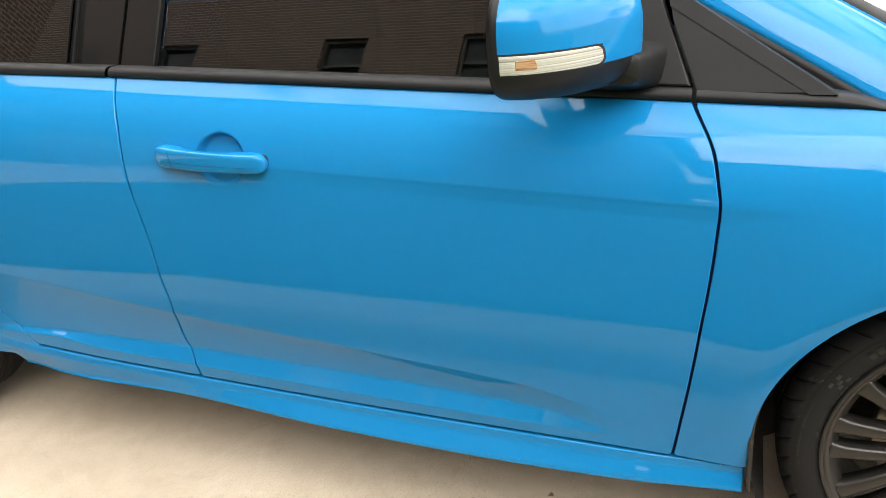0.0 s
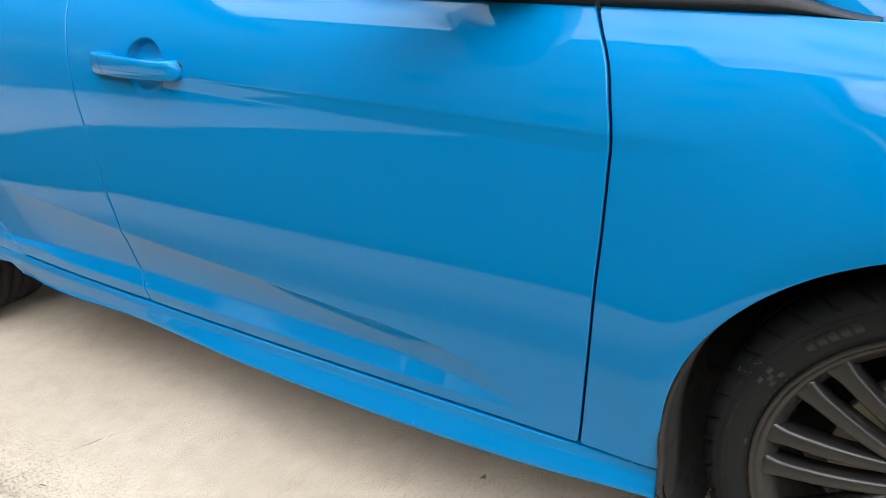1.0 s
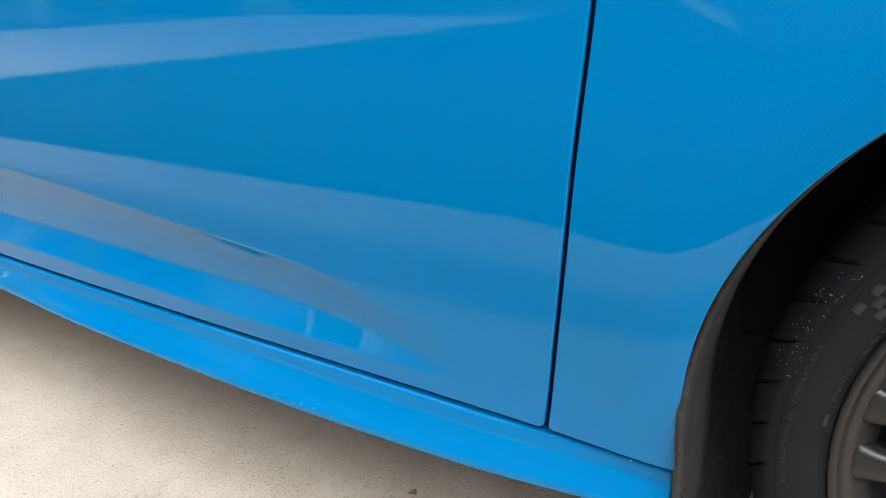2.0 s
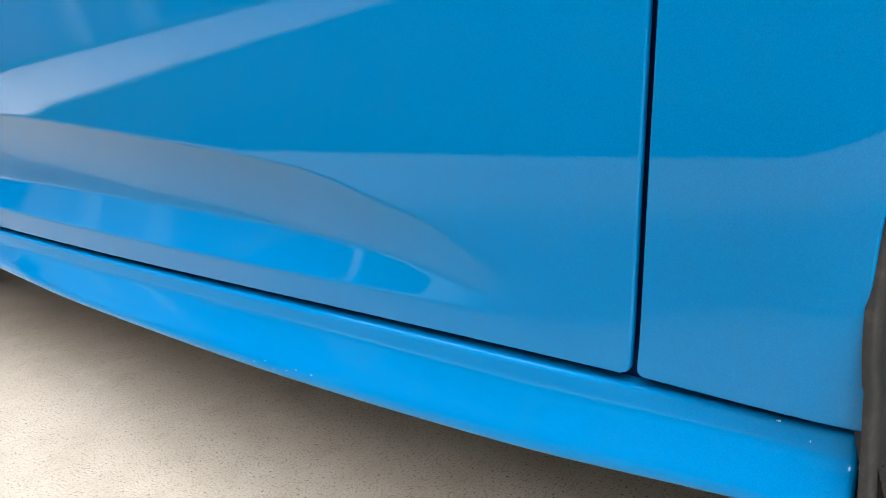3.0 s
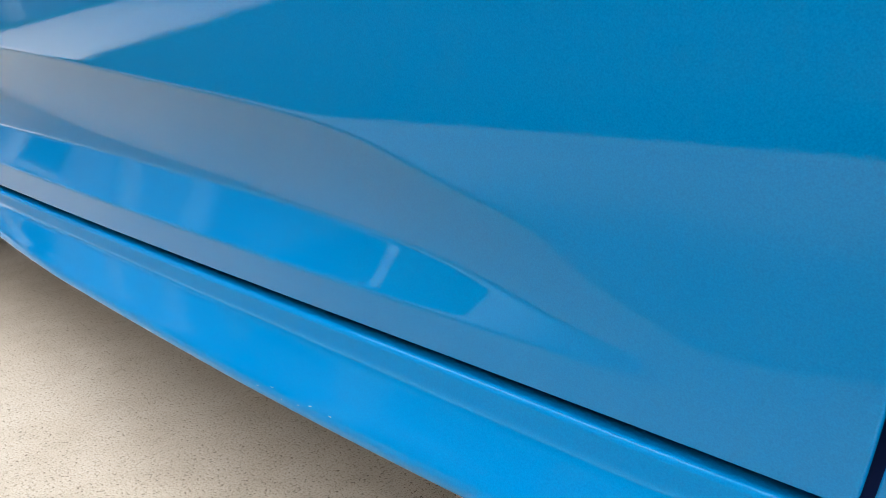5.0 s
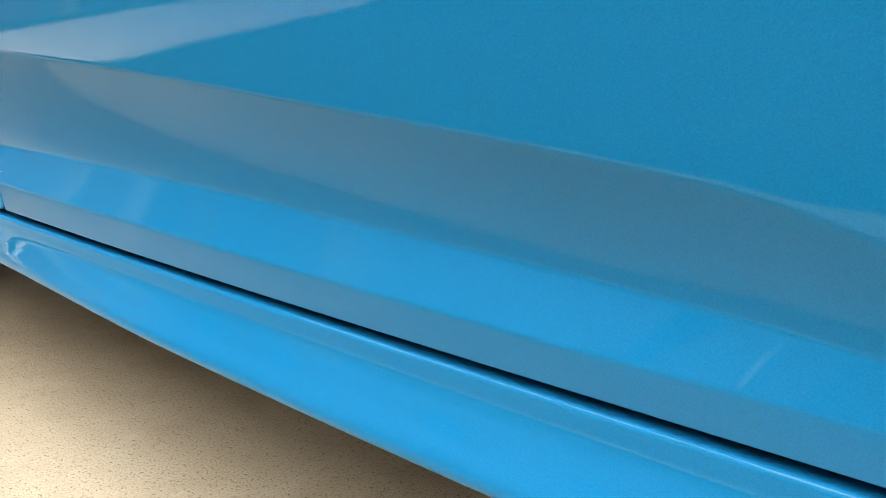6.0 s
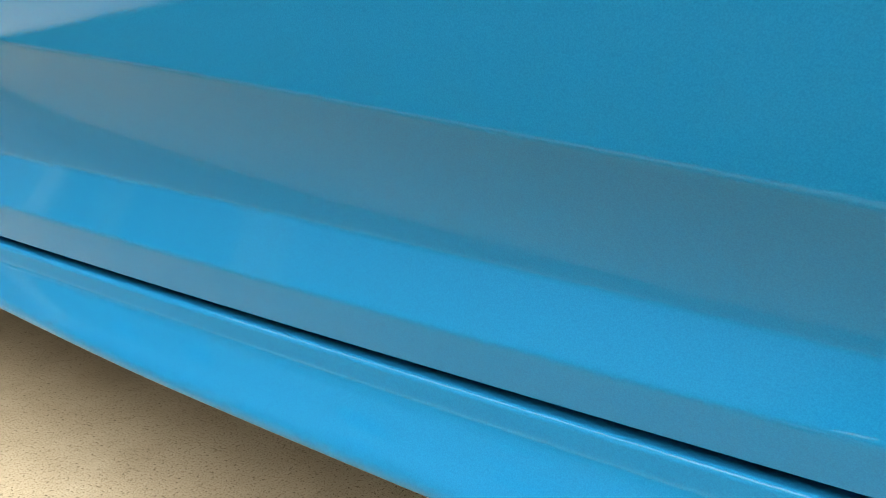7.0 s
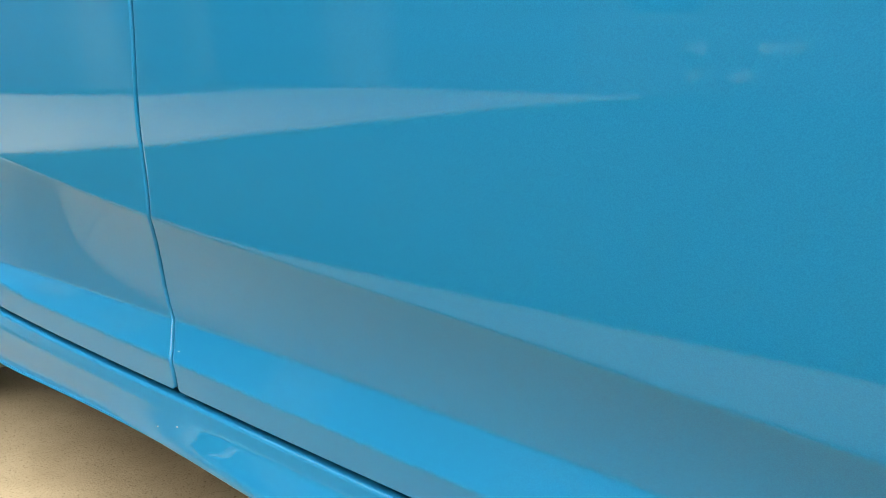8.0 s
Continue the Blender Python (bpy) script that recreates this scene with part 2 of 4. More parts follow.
def flanged(p, lip=0.0012, deep=0.005):
    """Rolls the border of a panel (rows x columns x 3) inwards, so that its edges have thickness."""
    def ring(a, out, inn):
        q = np.pad(a, ((1, 1), (1, 1), (0, 0)), mode="edge")
        d = np.zeros_like(q)
        d[0], d[-1] = q[1] - q[2], q[-2] - q[-3]
        d[:, 0] += q[:, 1] - q[:, 2]
        d[:, -1] += q[:, -2] - q[:, -3]
        ln = np.linalg.norm(d, axis=2, keepdims=True)
        d = np.where(ln > 1e-9, d / np.maximum(ln, 1e-9), 0)
        q = q + d * out
        edge = np.zeros(q.shape[:2], bool)
        edge[0] = edge[-1] = edge[:, 0] = edge[:, -1] = True
        q[..., 1] += edge * inn
        return q
    def support(a):
        def near(e, n):
            d = n - e
            ln = np.maximum(np.linalg.norm(d, axis=1, keepdims=True), 1e-9)
            return e + d * np.minimum(0.5, 0.0012 / ln)
        return np.concatenate([a[:1], near(a[0], a[1])[None], a[1:-1], near(a[-1], a[-2])[None], a[-1:]])
    p = support(p)
    p = support(p.transpose(1, 0, 2)).transpose(1, 0, 2)
    a = ring(p, lip * 0.8, 0.0005)
    a = ring(a, lip * 0.5, 0.0014)
    return ring(a, -0.0015 if deep > 0.004 else 0.0, deep)


def box(bm, x0, x1, y0, y1, z0, z1, soft=0.0):
    vs = bmesh.ops.create_cube(bm, size=1.0, matrix=Matrix.Translation(((x0 + x1) / 2, (y0 + y1) / 2, (z0 + z1) / 2)) @ Matrix.Diagonal((x1 - x0, y1 - y0, z1 - z0, 1)))["verts"]
    if soft:
        es = list({e for v in vs for e in v.link_edges})
        bmesh.ops.bevel(bm, geom=es, offset=soft, segments=2, affect="EDGES", profile=0.5)
    return bm


def plate(bm, outline, thick, at, soft=0.0):
    """A slab with the outline [(a, b), ...], laid through the function at(a, b, depth)."""
    front = [bm.verts.new(at(a, b, 0.0)) for a, b in outline]
    back = [bm.verts.new(at(a, b, thick)) for a, b in outline]
    f = bm.faces.new(front)
    bm.faces.new(list(reversed(back)))
    n = len(outline)
    for i in range(n):
        bm.faces.new((front[i], back[i], back[(i + 1) % n], front[(i + 1) % n]))
    if soft:
        bmesh.ops.bevel(bm, geom=list(f.edges), offset=soft, segments=2, affect="EDGES", profile=0.5)
    return bm


def lathe(profile, turns, axis="y"):
    """Points of a profile [(radius, along), ...] swept round the y axis at the angles turns."""
    pr = np.asarray(profile, float)
    a = np.asarray(turns, float)[:, None]
    return np.stack([pr[:, 0] * np.cos(a), np.broadcast_to(pr[:, 1], (len(turns), len(pr))), pr[:, 0] * np.sin(a)], -1)


def ease(a, b, v):
    s = np.clip((np.asarray(v, float) - a) / (b - a), 0, 1)
    return s * s * (3 - 2 * s)


def curve_through(xs, ys):
    """A smooth curve through knots (natural cubic spline), as a function of an array."""
    xs, ys = np.asarray(xs, float), np.asarray(ys, float)
    n, h = len(xs), np.diff(xs)
    a, r = np.eye(n), np.zeros(n)
    for i in range(1, n - 1):
        a[i, i - 1:i + 2] = h[i - 1], 2 * (h[i - 1] + h[i]), h[i]
        r[i] = 6 * ((ys[i + 1] - ys[i]) / h[i] - (ys[i] - ys[i - 1]) / h[i - 1])
    k = np.linalg.solve(a, r)

    def f(v):
        v = np.asarray(v, float)
        i = np.clip(np.searchsorted(xs, v) - 1, 0, n - 2)
        w = np.clip(v, xs[0] - 0.1, xs[-1] + 0.1)
        u, t = xs[i + 1] - w, w - xs[i]
        return (k[i] * u ** 3 + k[i + 1] * t ** 3) / (6 * h[i]) + (ys[i] / h[i] - k[i] * h[i] / 6) * u + (ys[i + 1] / h[i] - k[i + 1] * h[i] / 6) * t
    return f


# ---- the car: shape of its side ----
# x forward from the front axle, y into the car from its widest line, z up
MID = 0.90                                   # the car's centre plane
REAR_AXLE = -2.71
AXLE_Z, ARCH_Z, ARCH_R = 0.3236, 0.336, 0.367


def belt(x):
    x = np.asarray(x, float)
    return np.where(x < -0.25, 0.922 - 0.050 * x, 0.9345 - 0.10 * (x + 0.25) - 0.07 * np.maximum(x + 0.1, 0) ** 2)


sill_wave = curve_through([-2.1000, -1.7000, -1.3000, -0.9000, -0.6000, -0.3500], [0.0058, 0.0030, 0.0016, 0.0012, -0.0004, -0.0052])


def sill(x):
    x = np.asarray(x, float)
    return sill_wave(np.clip(x, -2.15, -0.34)) + 0.281 + 0.0145 * np.maximum(-x - 0.5, 0) ** 2 + 0.075 * np.clip(-x - 1.6, 0, 0.9) ** 2


def crease(x):
    return 0.775 - 0.052 * np.asarray(x, float)


ridge_u = curve_through([-2.6, -2.09, -1.63, -1.22, -1.03, -0.91, -0.82, -0.755, -0.69, -0.638, -0.60, -0.575, -0.45],
                        [0.6103, 0.5568, 0.4877, 0.4523, 0.4347, 0.4235, 0.4139, 0.4027, 0.3828, 0.3666, 0.3443, 0.3362, 0.3260])
valley_v = curve_through([-2.6, -2.1, -1.65, -1.22, -0.95, -0.78, -0.677, -0.624, -0.58, -0.45],
                         [0.4106, 0.3871, 0.3755, 0.3647, 0.3537, 0.3461, 0.3348, 0.3235, 0.3191, 0.3120])
ridge_w = curve_through([-2.6, -2.2, -2.03, -1.95, -1.80, -1.6, -1.1, -0.9, -0.78, -0.63, -0.55, -0.45], [0.4700, 0.4280, 0.3918, 0.3666, 0.3461, 0.3359, 0.3188, 0.3139, 0.3117, 0.3093, 0.3078, 0.2998])
section = curve_through([0.0, 0.10, 0.22, 0.40, 0.58, 0.74, 0.86, 0.94, 1.0],
                        [0.0381, 0.0284, 0.0148, -0.0025, -0.0116, -0.0117, 0.0035, 0.0305, 0.0640])
CUPS = [(-1.368, 0.853), (-2.345, 0.902)]


def plan(x):
    x = np.asarray(x, float)
    rear = np.clip((-x - 2.75) / 0.72, 0, 1.05)
    front = np.clip((x - 0.05) / 0.80, 0, 1.05)
    return 0.30 * rear ** 2.4 + 0.40 * front ** 2.3 - 0.035 * ease(1.55, 2.5, -x) * (1 - ease(2.7, 3.2, -x))


def scoop(x, z):
    u, v, g = ridge_u(x), valley_v(x), sill(x)
    w = np.minimum(ridge_w(x), v - 0.010)
    deep = 0.017 * ease(0.56, 0.92, -x) * (1 - ease(1.84, 2.35, -x))
    s = np.clip((u - z) / (u - v), 0, 1)
    upper = deep * (1 - (1 - s) ** 1.9)
    low = deep - (deep + 0.10 * deep) * np.clip((v - z) / np.maximum(v - w, 0.004), 0, 1)
    end = -0.10 * deep * (1 - np.clip((w - z) / np.maximum(w - g, 0.004), 0, 1))
    return np.where(z > u, 0, np.where(z > v, upper, np.where(z > w, low, end)))


def side(x, z):
    """How far the painted side lies inwards at x, z."""
    x, z = np.asarray(x, float), np.asarray(z, float)
    y = section((z - sill(x)) / (belt(x) - sill(x)))
    # a crisp step under the crease, running out to a point on the fender
    t = crease(x) - z
    point = 1 - np.clip((x + 0.46) / 0.16, 0, 1)
    wide = 0.004 + 0.022 * point
    amount = (0.0023 + 0.0013 * (1 - ease(0.6, 1.6, -x))) * point * (1 - ease(1.35, 1.60, -x))
    y = y + amount * (np.clip(t / wide, 0, 1) * (1 - ease(0.024, 0.24, t)) - 0.25 * ease(-0.10, -0.0, t) * (1 - ease(0.0, 0.006, t)))
    blur = [(-0.002, 0.12), (-0.001, 0.22), (0.0, 0.32), (0.001, 0.22), (0.002, 0.12)]
    y = y + sum(k * scoop(x, z + d) for d, k in blur)
    for ax in (0.0, REAR_AXLE):
        r = np.hypot(x - ax, z - ARCH_Z)
        y = y - 0.0080 * (1 - ease(0.375, 0.530, r)) * ease(0.2, 0.45, z) + 0.0033 * np.clip((0.412 - r) / 0.045, 0, 1) ** 2
    for cx, cz in CUPS:
        r = np.sqrt(((x - cx) / 0.059) ** 2 + ((z - cz) / 0.053) ** 2)
        # the dish is deepest behind the upper half of the handle
        y = y + (0.30 + 0.70 * ease(-0.7, 0.5, (z - cz) / 0.053)) * (0.017 * (1 - ease(0.80, 1.0, r)) + 0.003 * np.maximum(1 - r * r, 0))
    return y + plan(x)


gap_front = curve_through([0.26, 0.290, 0.334, 0.40, 0.49, 0.567, 0.65, 0.72, 0.765, 0.80, 0.835, 0.889, 0.945, 1.00, 1.06, 1.125],
                          [-0.5032, -0.4974, -0.4908, -0.4812, -0.4686, -0.4596, -0.4495, -0.4428, -0.4396, -0.4385, -0.4438, -0.4572, -0.4888, -0.5081, -0.5290, -0.5500])
gap_mid = curve_through([0.26, 0.290, 0.335, 0.385, 0.44, 0.50, 0.58, 0.66, 0.76, 0.85, 0.92, 1.01, 1.15],
                        [-1.5929, -1.5854, -1.5857, -1.6041, -1.6021, -1.5922, -1.5950, -1.5941, -1.6047, -1.6126, -1.6207, -1.6497, -1.6600])
gap_rear = curve_through([0.26, 0.31, 0.361, 0.465, 0.564, 0.63, 0.72, 0.85, 1.06, 1.2],
                         [-2.045, -2.055, -2.091, -2.179, -2.272, -2.345, -2.44, -2.53, -2.56, -2.56])
HALF_GAP = 0.0036


def corner(h, r=0.0055):
    """How far a panel's edge draws back at the height h over its lower corner."""
    return r - np.sqrt(r * r - (r - np.clip(h, 0, r)) ** 2)


car = new("car")
tagged(car, "bright blue metallic five-door hatchback parked on a concrete driveway", "car")


def heights(x, n_low=150, n_high=160):
    """Rows of a door from the sill to the belt, close together where the scoop is."""
    k = np.concatenate([np.linspace(0, 0.34, n_low, endpoint=False), np.linspace(0.34, 1.0, n_high)])[:, None]
    lo, hi = sill(x) + 0.0032, belt(x)
    return lo + (hi - lo) * k


def door_panel(left, right, columns):
    fine = np.linspace(0, 1, 2000)
    at = (-1.368 - left(0.85)) / (right(0.85) - left(0.85)) if left(0.85) > -1.9 else (-2.345 - left(0.9)) / (right(0.9) - left(0.9))
    run = np.cumsum(1 + 2.6 * np.exp(-((fine - at) / 0.075) ** 4))
    u = np.interp(np.linspace(0, 1, columns), (run - run[0]) / (run[-1] - run[0]), fine)[None, :]
    x = np.full((310, columns), 0.0) + left(0.5) + (right(0.5) - left(0.5)) * u
    for _ in range(5):
        z = heights(x)
        cut = corner(z - sill(x) - 0.0032)
        x = left(z) + HALF_GAP + cut * 0.5 + (right(z) - left(z) - 2 * HALF_GAP - 1.5 * cut) * u
    z = heights(x)
    return np.stack([x, side(x, z), z], -1)


front_door = place("front_door", sheet(flanged(door_panel(gap_mid, gap_front, 250))), car, PAINT)
rear_door = place("rear_door", sheet(flanged(door_panel(gap_rear, gap_mid, 180))), car, PAINT)


def arch_panel(ax, a0, a1, outer, n=320, m=150):
    """A panel between a wheel arch, from angle a0 to a1, and the outline outer(k), k from 0 to 1."""
    a = np.linspace(radians(a0), radians(a1), n)
    ix, iz = ax + ARCH_R * np.cos(a), ARCH_Z + ARCH_R * np.sin(a)
    ox, oz = outer(np.linspace(0, 1, n))
    w = (np.linspace(0, 1, m) ** 1.15)[None, :]
    x, z = ix[:, None] * (1 - w) + ox[:, None] * w, iz[:, None] * (1 - w) + oz[:, None] * w
    return np.stack([x, side(x, z), z], -1)


def fender_outline(k):
    """Up the door gap, along the belt, down ahead of the wheel."""
    zg = 0.2825 + (float(belt(-0.49)) - 0.2825) * np.linspace(0, 1, 60) ** 2.0
    xa = np.concatenate([gap_front(zg) + HALF_GAP + corner(zg - zg[0]), np.linspace(-0.483, 0.50, 50)[1:], np.linspace(0.50, 0.46, 20)[1:]])
    za = np.concatenate([zg, belt(np.linspace(-0.483, 0.50, 50)[1:]), np.linspace(float(belt(0.50)), 0.30, 20)[1:]])
    s = np.concatenate([np.linspace(0, 0.40, 60), np.linspace(0.40, 0.80, 50)[1:], np.linspace(0.80, 1.0, 20)[1:]])
    return np.interp(k, s, xa), np.interp(k, s, za)


fender = place("front_fender", sheet(flanged(arch_panel(0.0, 189.0, -6, fender_outline))), car, PAINT)


def quarter_outline(k):
    zg = np.linspace(1.055, 0.30, 60)
    xs = np.concatenate([np.linspace(-3.20, -3.30, 20), np.linspace(-3.30, -2.584, 40)[1:], gap_rear(zg)[1:] - HALF_GAP])
    zs = np.concatenate([np.linspace(0.36, float(belt(-3.30)), 20), belt(np.linspace(-3.30, -2.584, 40)[1:]), zg[1:]])
    s = np.concatenate([np.linspace(0, 0.22, 20), np.linspace(0.22, 0.52, 40)[1:], np.linspace(0.52, 1.0, 60)[1:]])
    return np.interp(k, s, xs), np.interp(k, s, zs)


place("rear_quarter_panel", sheet(flanged(arch_panel(REAR_AXLE, 186, -6, quarter_outline))), car, PAINT)

# side skirt under the doors: rounded top edge, upright strip, flared face, rolled lower lip
skirt_x = np.concatenate([np.linspace(-2.210, -1.80, 100), np.linspace(-1.79, -0.3800, 118), [-0.3757, -0.3745]])
fall = curve_through([-2.2100, -1.9000, -1.7000, -1.3000, -0.9000, -0.6000, -0.3500], [0.0780, 0.0628, 0.0528, 0.0533, 0.0583, 0.0555, 0.0433])(skirt_x)
# the flare dies away towards the rear wheel, where the face tucks under and a small bulge ends the lip
flare = 0.021 * (1 - 0.45 * ease(-0.95, -0.40, skirt_x)) * (1 - ease(1.22, 1.75, -skirt_x)) - 0.010 * ease(1.50, 1.90, -skirt_x)
rows = []
base_y = 0.037 + 0.009 * ease(-0.60, -0.37, skirt_x) + plan(skirt_x)
top_z = sill(skirt_x) - 0.005
EDGE_R = 0.0042
TOP = [(-0.060, -0.002, 0), (-0.014, -0.0004, 0)] + [(EDGE_R * (math.sin(v) - 1), EDGE_R * (1 - math.cos(v)), 0) for v in np.linspace(0, np.pi / 2, 12)]
for k_out, k_down, absolute in TOP + [(0.0, 0.008, 0), (0.0, 0.013, 0), (0.0004, 0.018, 0),
                                (0.12, 0.42, 1), (0.30, 0.55, 1), (0.41, 0.625, 1), (0.52, 0.70, 1), (0.61, 0.75, 1), (0.70, 0.80, 1), (0.80, 0.86, 1), (0.865, 0.905, 1), (0.905, 0.95, 1), (0.922, 0.99, 1),
                                (0.922, 1.025, 1), (0.90, 1.06, 1), (0.855, 1.09, 1), (0.78, 1.11, 1), (0.50, 1.12, 1), (-0.60, 1.10, 1), (-2.5, 1.05, 1)]:
    y = base_y - (k_out * (flare if k_out > 0 else 0.021) if absolute else k_out)
    z = top_z - (k_down * fall if absolute else k_down)
    if absolute:
        y = y - 0.003 * ease(0.50, 0.95, k_down) * (1 - ease(1.0, 1.13, k_down)) * ease(1.95, 2.08, -skirt_x)
        y = y + 0.026 * max(min(k_down, 1.1) - 0.35, 0) * ease(1.90, 2.21, -skirt_x)
    x = skirt_x + (0.045 * k_down if absolute else 0.0) * ease(2.02, 2.21, -skirt_x)
    rows.append(np.stack([x, y, z], -1))
rows = np.array(rows)
tip, tail = rows[:, -1:], rows[:, :1]
skirt = place("side_skirt", sheet(np.concatenate([tail + np.array(d) for d in ((-0.0060, 0.040, 0), (-0.0058, 0.012, 0), (-0.0035, 0.003, 0))] + [rows] + [tip + np.array(d) for d in ((0.0015, 0.0006, 0), (0.0025, 0.0022, 0), (0.0026, 0.009, 0))], 1)), car, PAINT)
skirt.data.flip_normals()


# inner body behind the panel gaps, its blue darkened to stand for their shade, and the underbody
def inner_side():
    x = np.linspace(-3.2, 0.46, 150)[None, :] + np.zeros((50, 1))
    k = np.linspace(0, 1, 50)[:, None]
    low = sill(x) - 0.03
    for ax in (0.0, REAR_AXLE):
        d = np.abs(x - ax)
        low = np.where(d < ARCH_R + 0.03, np.maximum(low, ARCH_Z + np.sqrt(np.maximum((ARCH_R + 0.03) ** 2 - d ** 2, 0))), low)
    z = low + (belt(x) - 0.004 - low) * k
    return np.stack([x, side(x, z) + 0.015, z], -1)


place("inner_shell", sheet(inner_side()), car, INNER)
bm = bmesh.new()
box(bm, -2.24, -0.40, 0.085, 2 * MID - 0.085, 0.285, 0.33)
part("underbody", bm, UNDERSIDE, car, smooth=False)
bm = bmesh.new()
box(bm, -0.39, 0.42, 0.40, 2 * MID - 0.40, 0.145, 0.30, 0.02)
part("undertray", bm, DARK, car, smooth=False)

# wheel houses
for ax in (0.0, REAR_AXLE):
    a = np.linspace(radians(-12), radians(210), 60)
    pr = [(ARCH_R - 0.001, 0.030), (ARCH_R + 0.012, 0.045), (ARCH_R + 0.012, 0.33), (0.05, 0.34)]
    me = sheet(lathe(pr, a) + np.array([ax, 0.0, ARCH_Z]))
    place("wheel_arch_liner", me, car, DUSTY if ax == 0.0 else DARK)
# black lip round the front arch, running on down past the end of the skirt
a = np.linspace(radians(118), radians(184), 40)
track = np.concatenate([np.stack([np.cos(a), np.sin(a), np.cos(a), np.sin(a)], -1) * np.array([ARCH_R, ARCH_R, 1, 1]),
                        np.stack([np.full(20, -ARCH_R) + 0.002, np.linspace(-0.030, -0.106, 20), np.full(20, -1.0), np.zeros(20)], -1)])
drop = np.concatenate([np.zeros(54), 0.022 * (1 - np.sqrt(1 - np.linspace(0, 0.98, 6) ** 2))])
hang = np.concatenate([np.zeros(40), np.linspace(0, 1, 20)])
lip = np.stack([np.stack([track[:, 0] + track[:, 2] * d, (e + drop if j < 2 else np.full(60, e)), ARCH_Z + track[:, 1] + track[:, 3] * d - f * hang], -1)
                for j, (d, e, f) in enumerate([(0.0015, 0.025, 0), (-0.0030, 0.022, 0), (-0.0060, 0.030, 0.002), (-0.0065, 0.046, 0.006), (-0.0045, 0.050, 0.012), (-0.0060, 0.056, 0.020), (-0.0080, 0.085, 0.028), (-0.0060, 0.12, 0.024), (0.02, 0.13, 0.01)])], 1)
trim = place("arch_edge_trim", sheet(lip), car, DUSTY, "scuffed black plastic trim")
for zc in (0.262, 0.251):
    bm = bmesh.new()
    bmesh.ops.create_cone(bm, cap_ends=True, segments=10, radius1=0.0022, radius2=0.0022, depth=0.003, matrix=Matrix.Translation((-0.3592, 0.036 + (zc - 0.25) * 0.4, zc)) @ Matrix.Rotation(radians(90), 4, "Y"))
    part("fixing_hole", bm, DARK, trim)

# ---- glasshouse ----
def glass_y(z):
    return 0.088 + 0.42 * (np.asarray(z) - 1.0)


def wall_at(off=0.0):
    return lambda a, b, d: (a, float(glass_y(b)) + off + d, b)


def trim_strip(x0, x1, name, parent, taper=0.0):
    """Rounded black strip along the foot of the window, drawn out to a thin tip over the length taper."""
    x = np.linspace(x0, x1, 80)
    f = 1 - ease(x1 - taper, x1, x) * 0.92 if taper else 1 + 0 * x
    pr = [(0.069, 0.000), (0.064, 0.001), (0.0605, 0.005), (0.0610, 0.011), (0.0660, 0.018), (0.075, 0.022), (0.095, 0.022), (0.125, 0.018)]
    rows_ = [np.stack([x, a + plan(x) + 0.006 * (1 - f), belt(x) + b * f], -1) for a, b in pr]
    ob = place(name, sheet(np.array(rows_)), parent, BLACK_PLASTIC, "satin black window strip")
    ob.data.flip_normals()
    return ob


trim_strip(-1.664, -0.492, "window_strip", front_door)
trim_strip(-2.575, -1.672, "window_strip", rear_door)
trim_strip(-0.485, -0.165, "window_strip", fender, 0.13)

bm = bmesh.new()
plate(bm, [(-1.565, 0.99), (-0.62, 0.95), (-0.60, 1.16), (-0.86, 1.30), (-1.16, 1.405), (-1.535, 1.425)], 0.004, wall_at(0.012))
part("side_window", bm, GLASS, front_door, "dark tinted side window", smooth=False)
bm = bmesh.new()
plate(bm, [(-2.45, 1.03), (-1.80, 1.00), (-1.775, 1.425), (-2.05, 1.41), (-2.40, 1.33)], 0.004, wall_at(0.012 - 0.03))
part("side_window", bm, GLASS, rear_door, "dark tinted side window", smooth=False)
# pillar covers of gloss black either side of the gap
for pts, par in (([(-1.666, 1.02), (-1.572, 1.018), (-1.540, 1.43), (-1.628, 1.43)], front_door), ([(-1.800, 1.026), (-1.674, 1.022), (-1.636, 1.43), (-1.775, 1.43)], rear_door)):
    bm = bmesh.new()
    plate(bm, pts, 0.012, wall_at(0.004), 0.002)
    part("pillar_cover", bm, BLACK_GLOSS, par, "gloss black pillar cover", smooth=False)
for pts, par in (([(-1.577, 1.02), (-1.571, 1.02), (-1.538, 1.43), (-1.545, 1.43)], front_door), ([(-1.806, 1.026), (-1.796, 1.026), (-1.771, 1.43), (-1.781, 1.43)], rear_door)):
    bm = bmesh.new()
    plate(bm, pts, 0.014, wall_at(-0.002), 0.0015)
    part("glass_channel", bm, BLACK_PLASTIC, par, smooth=False)
# black sail under the mirror and the fixed corner ahead of the door
bm = bmesh.new()
plate(bm, [(-0.80, 0.985), (-0.494, 0.970), (-0.536, 1.070), (-0.556, 1.125), (-0.64, 1.17), (-0.70, 1.14)], 0.03, wall_at(-0.004), 0.004)
part("mirror_sail", bm, BLACK_PLASTIC, front_door, "satin black triangular cover", smooth=False)
bm = bmesh.new()
plate(bm, [(-0.486, 0.958), (-0.283, 0.9565), (-0.389, 1.024), (-0.519, 1.109), (-0.542, 1.124), (-0.528, 1.070)], 0.03, wall_at(-0.004), 0.004)
part("corner_cover", bm, BLACK_PLASTIC, fender, "satin black triangular cover", smooth=False)
bm = bmesh.new()
plate(bm, [(-0.322, 0.957), (-0.284, 0.957), (-0.389, 1.025), (-0.519, 1.110), (-0.541, 1.124), (-0.534, 1.090)], 0.02, wall_at(-0.0055))
part("raised_field", bm, BLACK_PLASTIC, fender, smooth=False)

